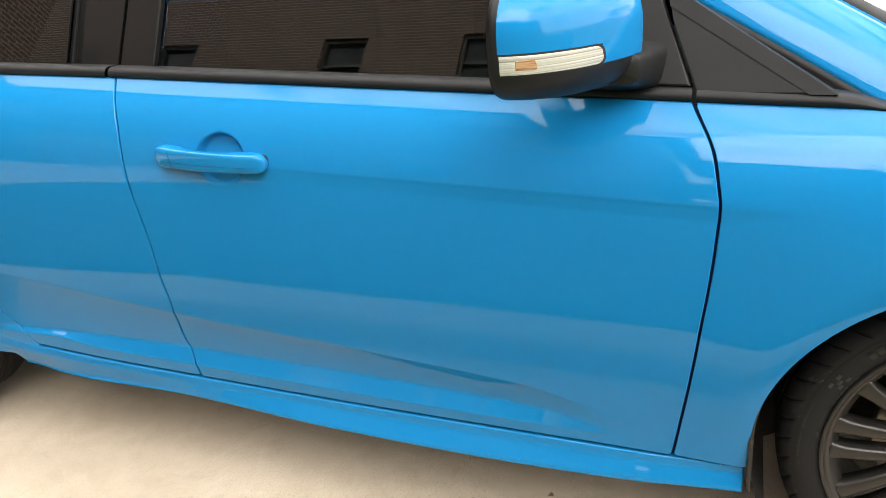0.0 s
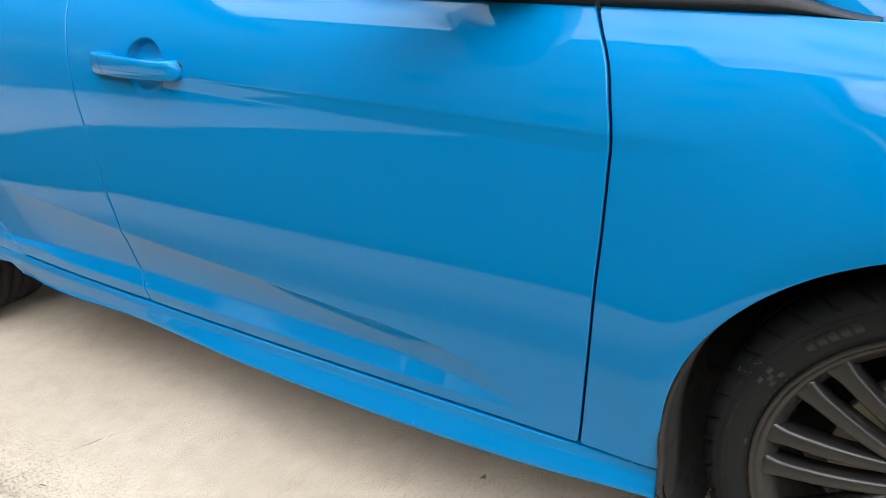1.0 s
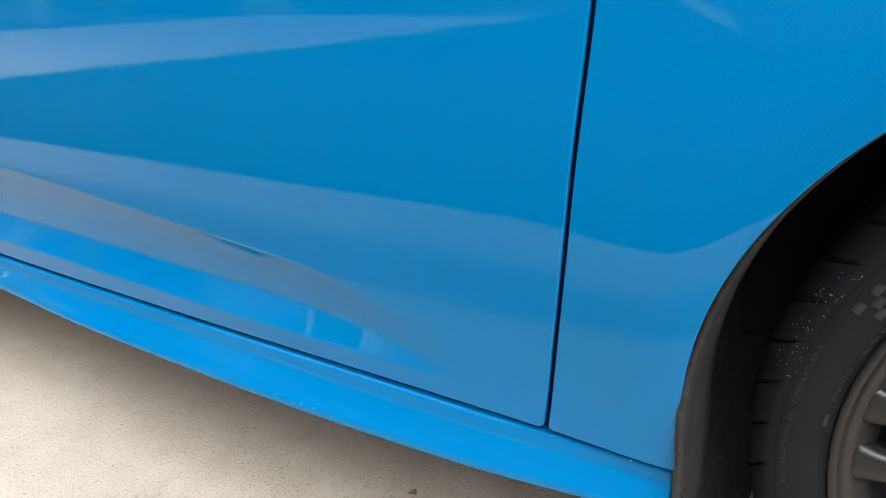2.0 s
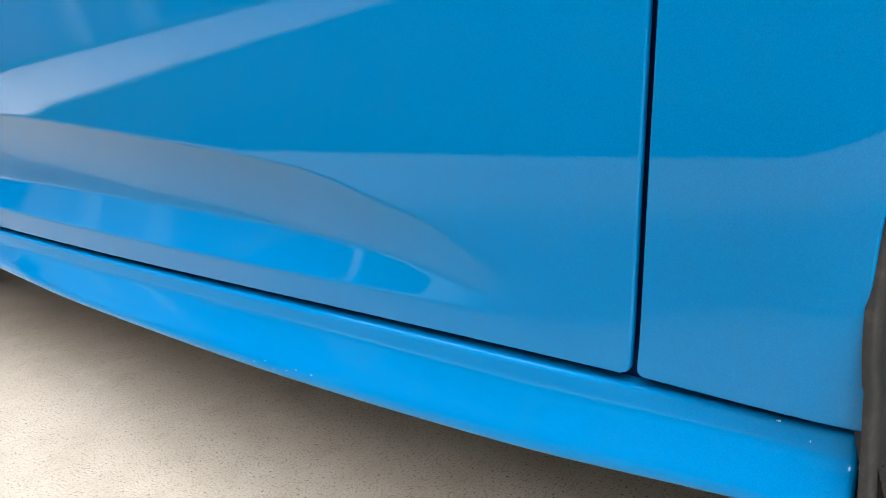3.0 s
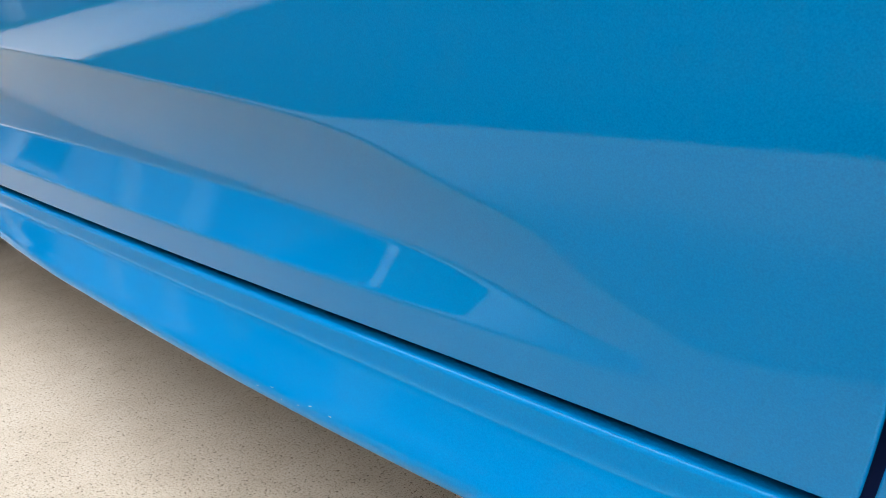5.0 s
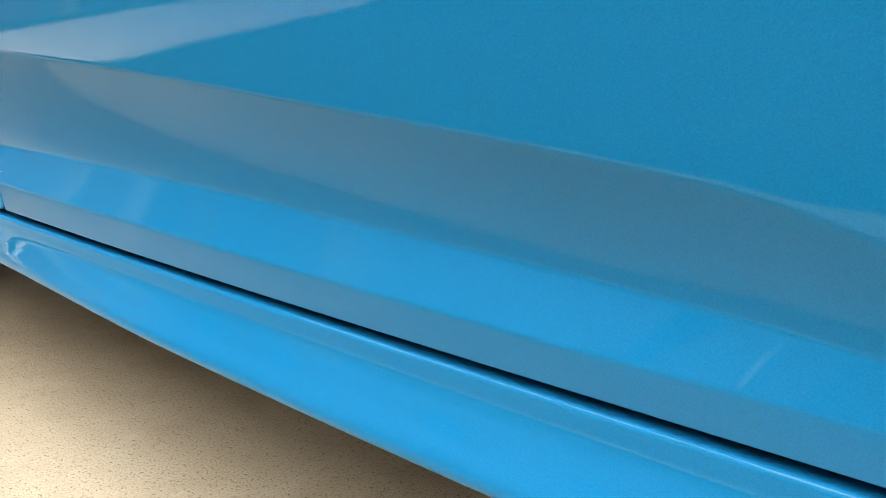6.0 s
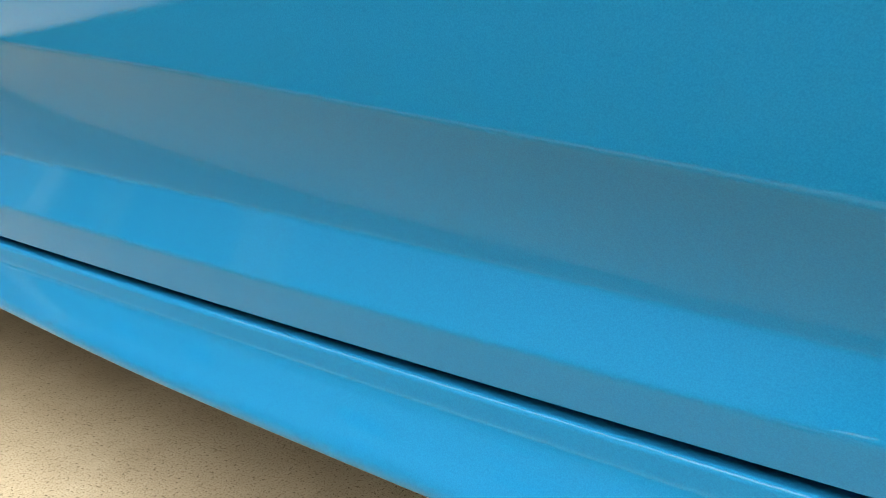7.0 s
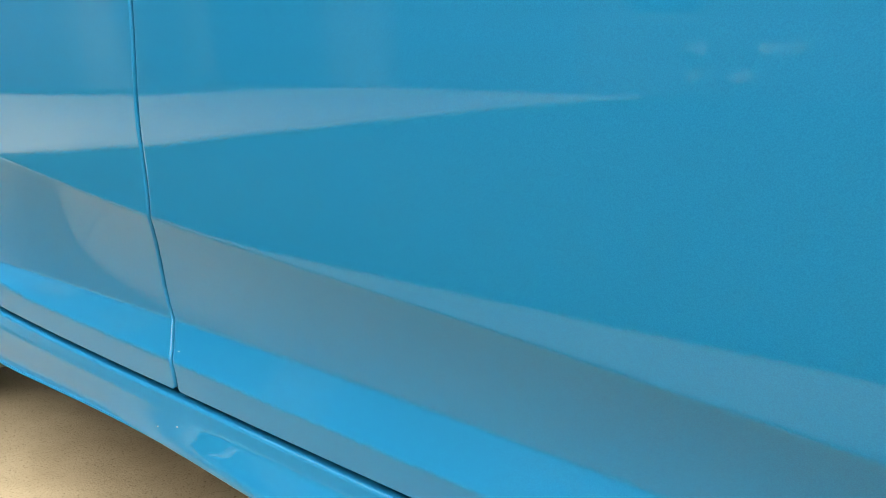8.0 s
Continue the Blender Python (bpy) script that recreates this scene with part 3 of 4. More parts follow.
BORDER = [(0.093, 0.07, 0.089), (0.0945, 0.0845, 0.089), (0.100, 0.0875, 0.094), (0.118, 0.0915, 0.108), (0.122, 0.090, 0.112)]
# windscreen pillar, painted, rising rearwards from the fender
k = np.linspace(0, 1, 40)[:, None]
px = -0.16 - 0.98 * k
pz = 0.874 + 0.60 * k - 0.09 * k * k
across = [(0.000, 0.000, 0.045), (0.0, 0.000, 0.006), (0.004, 0.003, 0.0), (0.012, 0.010, 0.001), (0.030, 0.030, 0.010), (0.052, 0.052, 0.026), (0.070, 0.068, 0.046), (0.085, 0.080, 0.070), (0.092, 0.084, 0.086), (0.094, 0.082, 0.088), (0.096, 0.06, 0.09)]
pillar = np.stack([np.hstack([px + a * 0.55 + 0.03 for a, b, c in across]), np.hstack([0.115 + 0.38 * (pz - 0.93) + c for a, b, c in across]), np.hstack([pz + b for a, b, c in across])], -1)
place("windscreen_pillar", sheet(pillar), car, PAINT).data.flip_normals()
edge = np.stack([np.hstack([px + a * 0.55 + 0.03 for a, b, c in BORDER]), np.hstack([0.115 + 0.38 * (pz - 0.93) + c for a, b, c in BORDER]), np.hstack([pz + b for a, b, c in BORDER])], -1)
place("windscreen_trim", sheet(edge), car, BLACK_PLASTIC, "grey-black windscreen trim").data.flip_normals()
seal = np.stack([np.hstack([px + 0.024, px + 0.030, px + 0.034, px + 0.032]), np.hstack([0.108 + 0.38 * (pz - 0.93)] * 3 + [0.13 + 0.38 * (pz - 0.93)]), np.hstack([pz - 0.014, pz - 0.006, pz + 0.002, pz + 0.004])], -1)
place("pillar_seal", sheet(seal), car, BLACK_PLASTIC)


# upper body: windscreen, roof, rear window, bonnet, both ends
def cross_sheet(x, z, half, crown, n=28, power=2.4):
    """Rows across the car: at x, height z at the middle, half width, and how far the sides fall."""
    s = np.linspace(-1, 1, n)[None, :]
    x, z, half, crown = (np.asarray(v, float)[:, None] for v in (x, z, half, crown))
    return np.stack([x + 0 * s, MID + half * s, z - crown * np.abs(s) ** power], -1)


k = np.linspace(0, 1, 24)
place("windscreen", sheet(cross_sheet(-0.02 - 1.06 * k, 0.985 + 0.50 * k - 0.08 * k * k, 0.70 - 0.13 * k, 0.055 + 0.0 * k)), car, GLASS, "windscreen glass")
place("roof", sheet(cross_sheet(-1.05 - 1.92 * k, 1.405 + 0.075 * np.sin(np.pi * (0.12 + 0.62 * k)) - 0.03 * k, 0.60 - 0.05 * k, 0.045 + 0 * k)), car, PAINT)
place("rear_window", sheet(cross_sheet(-2.955 - 0.40 * k, 1.425 - 0.33 * k - 0.05 * k * k, 0.53 + 0.04 * k, 0.05 + 0 * k)), car, GLASS, "dark rear window")
place("tailgate_top", sheet(cross_sheet(-3.345 - 0.10 * k, 1.045 - 0.06 * k, 0.66 - 0.02 * k, 0.05 + 0 * k)), car, PAINT)
place("bonnet", sheet(cross_sheet(-0.12 + 0.99 * k, 1.00 - 0.12 * k - 0.14 * k ** 3 - 0.05 * k ** 12, 0.835 - 0.20 * k ** 2.5, 0.055 + 0.02 * k, power=3.0)), car, PAINT)
bm = bmesh.new()
plate(bm, [(-2.57, 1.045), (-2.46, 1.05), (-2.42, 1.33), (-2.08, 1.415), (-2.07, 1.445), (-2.60, 1.445), (-2.97, 1.41), (-3.34, 1.07)], 0.03, wall_at(-0.008))
part("rear_pillar", bm, PAINT, car, smooth=False)
for sgn, x0, x1, hi in ((1, 0.46, 0.86, 0.80), (-1, -3.18, -3.46, 1.00)):
    a = np.linspace(-1, 1, 50)[None, :]
    v = np.linspace(0, 1, 16)[:, None]
    yy = MID + a * (MID - 0.005 - 0.03 * (1 - v))
    xx = x0 + (x1 - x0) * (1 - np.abs(a) ** 2.6) ** 0.62 + sgn * 0.02 * np.sin(np.pi * v)
    zz = 0.20 + (hi - 0.20) * v + 0 * a
    place("front_bumper" if sgn > 0 else "tailgate", sheet(np.stack([xx, yy, zz], -1)), car, PAINT)
bm = bmesh.new()
box(bm, -3.25, 0.55, 0.32, 2 * MID - 0.32, 0.27, 0.90, 0.05)
part("inner_body", bm, DARK, car, smooth=False)
# roof rails joining the glass to the roof
k = np.linspace(0, 1, 30)[:, None]
rx = -1.10 - 1.70 * k
rz = 1.385 + 0.065 * np.sin(np.pi * (0.12 + 0.62 * k)) - 0.03 * k
rail = np.stack([np.hstack([rx] * 4), np.hstack([0.245 + 0 * k, 0.252 + 0 * k, 0.275 + 0 * k, 0.31 + 0 * k]), np.hstack([rz - 0.02, rz + 0.004, rz + 0.018, rz + 0.022])], -1)
place("roof_rail", sheet(rail), car, PAINT)


# seats seen dimly through the glass
def seat(x, y):
    s = new("seat")
    s.parent = car
    for name, b in (("seat_cushion", (x - 0.05, x + 0.45, y - 0.24, y + 0.24, 0.62, 0.76)), ("seat_back", (x - 0.22, x - 0.04, y - 0.24, y + 0.24, 0.74, 1.22)), ("headrest", (x - 0.24, x - 0.14, y - 0.12, y + 0.12, 1.24, 1.42))):
        bm_ = bmesh.new()
        box(bm_, *b, 0.04)
        part(name, bm_, FABRIC, s)


seat(-1.30, 0.50)
seat(-1.30, 1.30)
seat(-2.20, 0.50)

# ---- door handles ----
def handle(parent, x0, x1, z0, z1):
    """A pull bar over the dished cup, with a dark seam along it."""
    k = np.linspace(0, 1, 44)
    x, zc = x0 + (x1 - x0) * k, z0 + (z1 - z0) * k
    skin = np.interp(x, [x0, x1], [float(side(x0 - 0.02, z0)), float(side(x1 + 0.02, z1))])
    end = np.clip(np.minimum(k / 0.07, (1 - k) / 0.10), 0, 1)
    round_ = np.sqrt(1 - (1 - end) ** 2)
    tall = (0.0225 - 0.0035 * k) * (0.30 + 0.70 * round_) * (1 - 0.08 * np.sin(np.pi * k))
    out = 0.018 + 0.011 * np.sin(np.pi * np.clip(k, 0, 1)) ** 0.8
    out = out * (0.5 + 0.5 * round_)
    a = np.linspace(0, 2 * np.pi, 48, endpoint=False)
    ca, sa = np.sign(np.cos(a)) * np.abs(np.cos(a)) ** 0.40, np.sign(np.sin(a)) * np.abs(np.sin(a)) ** 0.50
    back = np.where((k > 0.26) & (k < 0.72), 0.010, -0.012)
    back = np.convolve(np.pad(back, 3, mode="edge"), np.ones(7) / 7, "valid")
    mid, thick = (out + back) / 2, (out - back) / 2
    p = np.stack([x[:, None] + 0 * ca[None], skin[:, None] - mid[:, None] - thick[:, None] * ca[None], zc[:, None] + tall[:, None] * sa[None]], -1)
    ob = place("door_handle", sheet(p, close_v=True), parent, PAINT)
    bm_ = bmesh.new()
    bm_.from_mesh(ob.data)
    bmesh.ops.holes_fill(bm_, edges=[e for e in bm_.edges if e.is_boundary])
    bmesh.ops.recalc_face_normals(bm_, faces=bm_.faces)
    bm_.to_mesh(ob.data)
    bm_.free()
    ob.data.shade_smooth()
    sx = x[2:-2]
    seam = np.stack([np.stack([sx, (skin - out)[2:-2] - 0.0006 - b, zc[2:-2] - 0.0060 + c], -1) for b, c in ((-0.004, -0.0003), (-0.0004, -0.0003), (-0.0004, 0.0003), (-0.004, 0.0003))])
    place("seam", sheet(seam), ob, DARK, "thin dark seam")
    # upright joint of the lock cover, and a dark gasket round either foot
    ja = np.linspace(-0.98, 0.98, 14)
    jx = x0 + 0.044 - 0.004 * ja
    jo = np.interp(jx, x, skin - out)
    joint = np.stack([np.stack([jx + c, jo - 0.0005 + b + 0.006 * np.abs(ja) ** 6, np.interp(jx, x, zc) + 0.0195 * ja], -1) for b, c in ((0.004, -0.0003), (0.0, -0.0003), (0.0, 0.0003), (0.004, 0.0003))])
    place("seam", sheet(joint), ob, DARK, "thin dark seam")
    for kk in (0.0, 1.0):
        e = np.linspace(0, 2 * np.pi, 40, endpoint=False)
        ce, se = np.sign(np.cos(e)) * np.abs(np.cos(e)) ** 0.6, np.sign(np.sin(e)) * np.abs(np.sin(e)) ** 0.6
        ex = x0 + 0.030 if kk == 0 else x1 - 0.0285
        ez = z0 if kk == 0 else z1
        sk = float(skin[2] if kk == 0 else skin[-3])
        ring = np.stack([np.stack([ex + 0.0300 * q * ce, 0 * e + sk + d, ez + 0.0185 * q * se], -1) for q, d in ((0.0, -0.0006), (0.9, -0.0010), (0.96, -0.0010), (0.98, -0.0004), (0.98, 0.006))])
        place("gasket", sheet(ring, close_v=True), ob, BLACK_PLASTIC)
    return ob


handle(front_door, -1.516, -1.257, 0.861, 0.849)
handle(rear_door, -2.490, -2.235, 0.912, 0.898)


# ---- door mirror ----
def mirror():
    zmid, half = 1.078, 0.094
    cy = 0.035

    def surf(z, t):
        g = np.clip(1 - np.abs((z - zmid) / half) ** np.where(z > zmid, 2.7, 4.0), 0, 1) ** 0.45
        x = -0.746 + 0.180 * (0.35 + 0.65 * g) * np.sin(t * np.pi / 2) + 0.016 * (1 - g)
        y = cy - 0.222 * (0.30 + 0.70 * g) * np.cos(t * np.pi / 2) ** 1.45
        return np.stack([x, y, z - 0.006 * t], -1)

    def patch(z0, z1, t0, t1, n=24, m=60, out=0.0):
        z = (z0 + (z1 - z0) * np.linspace(0, 1, n))[:, None] + np.zeros((1, m))
        t = (t0 + (t1 - t0) * np.linspace(0, 1, m))[None, :] + np.zeros((n, 1))
        p = surf(z, t)
        p[..., 1] -= out
        return p
    lo, a, b, hi = zmid - half + 0.0004, 1.039, 1.067, zmid + half - 0.0004
    m = place("door_mirror", sheet(patch(lo, a, 0.05, 1.0)), front_door, BLACK_PLASTIC, "black lower shell of the mirror")
    me_cap = sheet(patch(b, hi, 0.05, 1.0, 30))
    place("mirror_cap", me_cap, m, PAINT, "blue painted cap")
    place("mirror_cap", sheet(patch(a, b, 0.56, 1.0, 10, 30)), m, PAINT, "blue painted cap")
    z = np.linspace(lo, hi, 60)
    rim = np.stack([surf(z, np.full(60, v)) for v in (0.05, 0.03, 0.0)] + [surf(z, np.zeros(60)) + np.array([0.006, 0.012, 0]), surf(z, np.zeros(60)) + np.array([0.02, 0.014, 0])])
    place("rim", sheet(rim), m, BLACK_PLASTIC)
    back = np.stack([surf(z, np.zeros(60)) + np.array([0.018, 0.012, 0]), np.stack([np.full(60, -0.745), np.full(60, cy), z], -1)])
    place("mirror_glass", sheet(back), m, CHROME, "mirror glass")
    # repeater lamp: gasket, ribbed lens with a rounded inner end, bulb
    def capsule(t0, t1, half_, out, round_, n=9, m_=60):
        t = np.linspace(t0, t1, m_)
        e = np.clip((t1 - t) / round_, 0, 1)
        g = np.sqrt(np.maximum(1 - (1 - e) ** 2.6, 0.0)) ** 0.9
        zc = (a + b) / 2 - 0.001
        z = zc + np.linspace(-1, 1, n)[:, None] * half_ * g[None, :] + (0.0025 * (t / t1))[None, :] * (1 - g[None, :]) * -2
        p = surf(z, np.broadcast_to(t, z.shape))
        p[..., 1] -= out
        return p
    place("signal_frame", sheet(capsule(0.05, 0.585, 0.0158, 0.0004, 0.07)), m, DARK)
    place("signal_lens", sheet(flanged(capsule(0.058, 0.570, 0.0130, 0.0016, 0.06), 0.0, 0.003)), m, LENS, "clear ribbed signal lamp")
    place("bulb", sheet(flanged(capsule(0.135, 0.235, 0.0068, 0.0019, 0.02, 9, 24), 0.0, 0.001)), m, AMBER, "amber bulb behind the lens")
    # solid flat-topped arm that runs into the cover on the door
    k_ = np.linspace(0, 1, 16)
    an = np.linspace(0, 2 * np.pi, 32, endpoint=False)
    ca_, sa_ = np.sign(np.cos(an)) * np.abs(np.cos(an)) ** 0.5, np.sign(np.sin(an)) * np.abs(np.sin(an)) ** 0.45
    yy = -0.005 + 0.112 * k_
    left_, right_ = -0.660 - 0.020 * k_, -0.566 + 0.030 * k_ + 0.010 * k_ ** 3
    low_, top_ = 0.990 - 0.036 * k_, 1.036 - 0.004 * k_ + 0.010 * k_ ** 3
    cx, hw = (left_ + right_) / 2, (right_ - left_) / 2
    zz, hh = (low_ + top_) / 2, (top_ - low_) / 2
    q = np.stack([cx[:, None] + hw[:, None] * ca_, yy[:, None] + 0 * an, zz[:, None] + hh[:, None] * sa_], -1)
    q = np.concatenate([q[:1] * 0 + q[:1].mean(1, keepdims=True), q], 0)
    place("mirror_arm", sheet(q, close_v=True), m, BLACK_PLASTIC)
    return m


mirror()


# ---- wheels ----
TYRE_R, RIM_R = 0.3236, 0.2515


def tyre_mesh():
    """Sidewall and tread with shoulder grooves cut across and channels round."""
    pr = [(0.246, 0.010), (0.250, 0.003), (0.2535, 0.0055), (0.262, 0.001), (0.275, -0.004), (0.289, -0.0045), (0.2975, -0.0015), (0.3005, -0.001), (0.3045, 0.001), (0.3095, 0.005), (0.3145, 0.010), (0.3190, 0.017), (0.3215, 0.026), (0.3228, 0.040)]
    for c in (0.062, 0.098, 0.134, 0.170):
        pr += [(0.3236, c - 0.006), (0.3160, c - 0.0045), (0.3160, c + 0.0045), (0.3236, c + 0.006)]
    pr += [(0.3220, 0.200), (0.315, 0.222), (0.300, 0.230), (0.262, 0.228), (0.246, 0.218)]
    pr = np.array(pr)
    pitches = 46
    step = 2 * np.pi / pitches
    offs = np.array([0.0, 0.04, 0.075, 0.115, 0.35, 0.60, 0.82]) * step
    ang = (np.arange(pitches)[:, None] * step + offs[None, :]).ravel()
    deep = np.tile([0, 1, 1, 0, 0, 0, 0], pitches).astype(float)
    p = np.broadcast_to(pr, (len(ang), len(pr), 2)).copy()
    which = np.exp(-((np.arange(len(pr)) - 10.5) / 2.4) ** 4) * (np.arange(len(pr)) < 15)
    p[..., 0] -= deep[:, None] * which[None, :] * 0.0050
    p[..., 1] += deep[:, None] * which[None, :] * 0.0022
    skew = np.interp(np.arange(len(pr)), [6, 9, 14], [0.0, 0.25, 0.9]) * step
    a = ang[:, None] + skew[None, :]
    return sheet(np.stack([p[..., 0] * np.cos(a), p[..., 1], p[..., 0] * np.sin(a)], -1), close_u=True)


def spoke(bm_, a, half, r0, r1, y0, y1, w0, w1):
    """One tapered bar from the hub to the rim, with a bevelled face."""
    ca, sa = math.cos(a), math.sin(a)

    def at(r, s, y):
        return (r * ca - s * sa, y, r * sa + s * ca)
    rings = []
    for k_ in (0.0, 0.12, 0.25, 0.37, 0.5, 0.62, 0.74, 0.80, 0.85, 0.90, 0.95, 1.0):
        r = r0 + (r1 - r0) * k_
        y = y0 + (y1 - y0) * k_ - 0.010 * math.sin(math.pi * k_)
        w = w0 + (w1 - w0) * k_ + 0.007 * max(0.0, (k_ - 0.8) / 0.2) ** 2.2
        c = half * (0.55 + 0.45 * k_)
        rings.append([bm_.verts.new(at(r, c + s * w, y + d)) for s, d in ((-1, 0.030), (-1, 0.010), (-0.94, 0.0055), (-0.78, 0.0022), (-0.5, 0.0004), (0.5, 0.0004), (0.78, 0.0022), (0.94, 0.0055), (1, 0.010), (1, 0.030))])
    for q0, q1 in zip(rings, rings[1:]):
        for i in range(10):
            bm_.faces.new((q0[i], q0[(i + 1) % 10], q1[(i + 1) % 10], q1[i]))
    bm_.faces.new(rings[-1])
    bm_.faces.new(rings[0])


TYRE_MESH = tyre_mesh()
RIM_MESH = sheet(lathe([(0.2515, 0.012), (0.2535, 0.004), (0.2515, -0.001), (0.2475, -0.001), (0.2450, 0.002), (0.2425, 0.006), (0.2400, 0.0080), (0.2370, 0.0090), (0.2345, 0.0115), (0.2240, 0.0230), (0.2200, 0.030), (0.2190, 0.060), (0.2200, 0.180), (0.2400, 0.215)],
                       np.linspace(0, 2 * np.pi, 120, endpoint=False)), close_u=True)


def wheel(x, y, turn):
    bm_ = bmesh.new()
    bmesh.ops.create_cone(bm_, cap_ends=True, segments=40, radius1=0.066, radius2=0.058, depth=0.04, matrix=Matrix.Rotation(radians(90), 4, "X"))
    bmesh.ops.bevel(bm_, geom=[e for e in bm_.edges if e.calc_face_angle(0) > 0.8], offset=0.006, segments=2, affect="EDGES")
    hub = part("wheel", bm_, ALLOY, car, "bronze-grey alloy wheel with paired spokes")
    hub.matrix_basis = pose(x, y + 0.055, AXLE_Z, 0, turn, 0)
    t = place("tyre", TYRE_MESH, hub, RUBBER, "black low-profile tyre")
    t.location = (0, -0.055, 0)
    r = place("rim", RIM_MESH, hub, ALLOY)
    r.location = (0, -0.055, 0)
    for i in range(10):
        for s in (-1, 1):
            bm_ = bmesh.new()
            spoke(bm_, i * math.tau / 10, s * 0.0290, 0.050, 0.2375, -0.012, -0.0450, 0.0095, 0.0150)
            part("spoke", bm_, ALLOY, hub)
    place("brake_disc", sheet(lathe([(0.02, 0.012), (0.085, 0.012), (0.090, 0.020), (0.158, 0.020), (0.160, 0.023), (0.160, 0.045), (0.05, 0.05)], np.linspace(0, 2 * np.pi, 64, endpoint=False)), close_u=True), hub, DISC, "bare steel brake disc")
    return hub


TURN = 4
front_wheel = wheel(0.003, 0.066, TURN)
wheel(REAR_AXLE + 0.01, 0.030, 3)

# the far side repeats the near one
for ob in [o for o in list(car.children) if o.name.split(".")[0] in ("front_door", "rear_door", "front_fender", "rear_quarter_panel", "side_skirt", "windscreen_pillar", "roof_rail", "rear_pillar", "inner_shell", "wheel", "wheel_arch_liner", "pillar_seal")]:
    if ob.parent is not car:
        continue
    twin = copy_thing(ob, Matrix.Translation((0, 2 * MID, 0)) @ Matrix.Diagonal((1, -1, 1, 1)) @ ob.matrix_basis)
    twin.matrix_basis = Matrix.Translation((0, 2 * MID, 0)) @ Matrix.Diagonal((1, -1, 1, 1)) @ ob.matrix_basis


# ---- raised writing and marks on the tyre's side ----
TYRE = next(c for c in front_wheel.children if c.name.startswith("tyre"))
FACE_R = np.array([0.250, 0.2535, 0.262, 0.275, 0.289, 0.2975, 0.3005, 0.3045, 0.3095, 0.3145])
FACE_Y = np.array([0.003, 0.0055, 0.001, -0.004, -0.0045, -0.0015, -0.001, 0.001, 0.005, 0.010])


def on_tyre(theta, r, lift):
    """A point of the side at angle theta (degrees, wheel turned as it stands) and radius r."""
    a_ = np.radians(np.asarray(theta, float) + TURN)
    return np.stack([r * np.cos(a_), np.interp(r, FACE_R, FACE_Y) - lift, r * np.sin(a_)], -1)


def tyre_patch(name, t0, t1, r0, r1, material_=RUBBER_PRINT, lift=0.0007):
    n_ = max(2, int(abs(t1 - t0) * 1.5) + 2)
    th = np.linspace(t0, t1, n_)
    rr = [np.full(n_, r0), np.full(n_, r0), np.full(n_, (r0 + r1) / 2), np.full(n_, r1), np.full(n_, r1)]
    return place(name, sheet(np.stack([on_tyre(th, q_, 0.0 - 0.0006 if i in (0, 4) else lift) for i, q_ in enumerate(rr)])), TYRE, material_)


def tyre_text(body, t0, t1, r, size):
    cu = bpy.data.curves.new("print", "FONT")
    cu.body, cu.size, cu.resolution_u = body, size, 2
    tmp = new("print", cu)
    me = bpy.data.meshes.new_from_object(tmp.evaluated_get(bpy.context.evaluated_depsgraph_get()))
    bpy.data.objects.remove(tmp)
    co = np.array([v.co[:] for v in me.vertices])
    wide = co[:, 0].max()
    pts = on_tyre(t0 + (t1 - t0) * co[:, 0] / wide, r + co[:, 1], 0.0008)
    me.vertices.foreach_set("co", pts.ravel())
    me.update()
    place("sidewall_print", me, TYRE, RUBBER_PRINT, "raised lettering")


tyre_text("300   TRACTION AA   TEMPERATURE A", 188, 160, 0.2845, 0.0062)
tyre_text("WARNING", 170, 162, 0.2580, 0.0058)
tyre_patch("sidewall_print", 175.2, 172.6, 0.2580, 0.2625)
for i in range(3):
    for j in range(3):
        if (i + j) % 2 == 0:
            tyre_patch("chequer", 151.5 - 2.1 * i + 0.5 * j, 149.4 - 2.1 * i + 0.5 * j, 0.2635 + 0.0076 * j, 0.2711 + 0.0076 * j)
for i in range(5):
    tyre_patch("sidewall_bar", 135 - 3.3 * i, 132.6 - 3.3 * i, 0.269, 0.286, BRAND_BAR)
for i in range(6):
    tyre_patch("sidewall_bar", 159 - 2.7 * i, 157.0 - 2.7 * i, 0.2555, 0.2585)
for r0 in (0.2925, 0.2535):
    tyre_patch("sidewall_rib", 215, 60, r0, r0 + 0.0009, RUBBER, 0.0006)
rng = np.random.default_rng(21)
v = []
for _ in range(70):
    th, r0 = rng.uniform(147, 168), rng.uniform(0.293, 0.3135)
    w, h = rng.uniform(0.03, 0.11), rng.uniform(0.0003, 0.0008)
    v += [on_tyre(th - w, r0, 0.0004), on_tyre(th, r0 - h, 0.0004), on_tyre(th + w, r0, 0.0004), on_tyre(th, r0 + h, 0.0004)]
me = bpy.data.meshes.new("flecks")
me.from_pydata([tuple(q_) for q_ in v], [], np.arange(len(v)).reshape(-1, 4).tolist())
place("flecks", me, TYRE, FLECK, "dried white flecks")


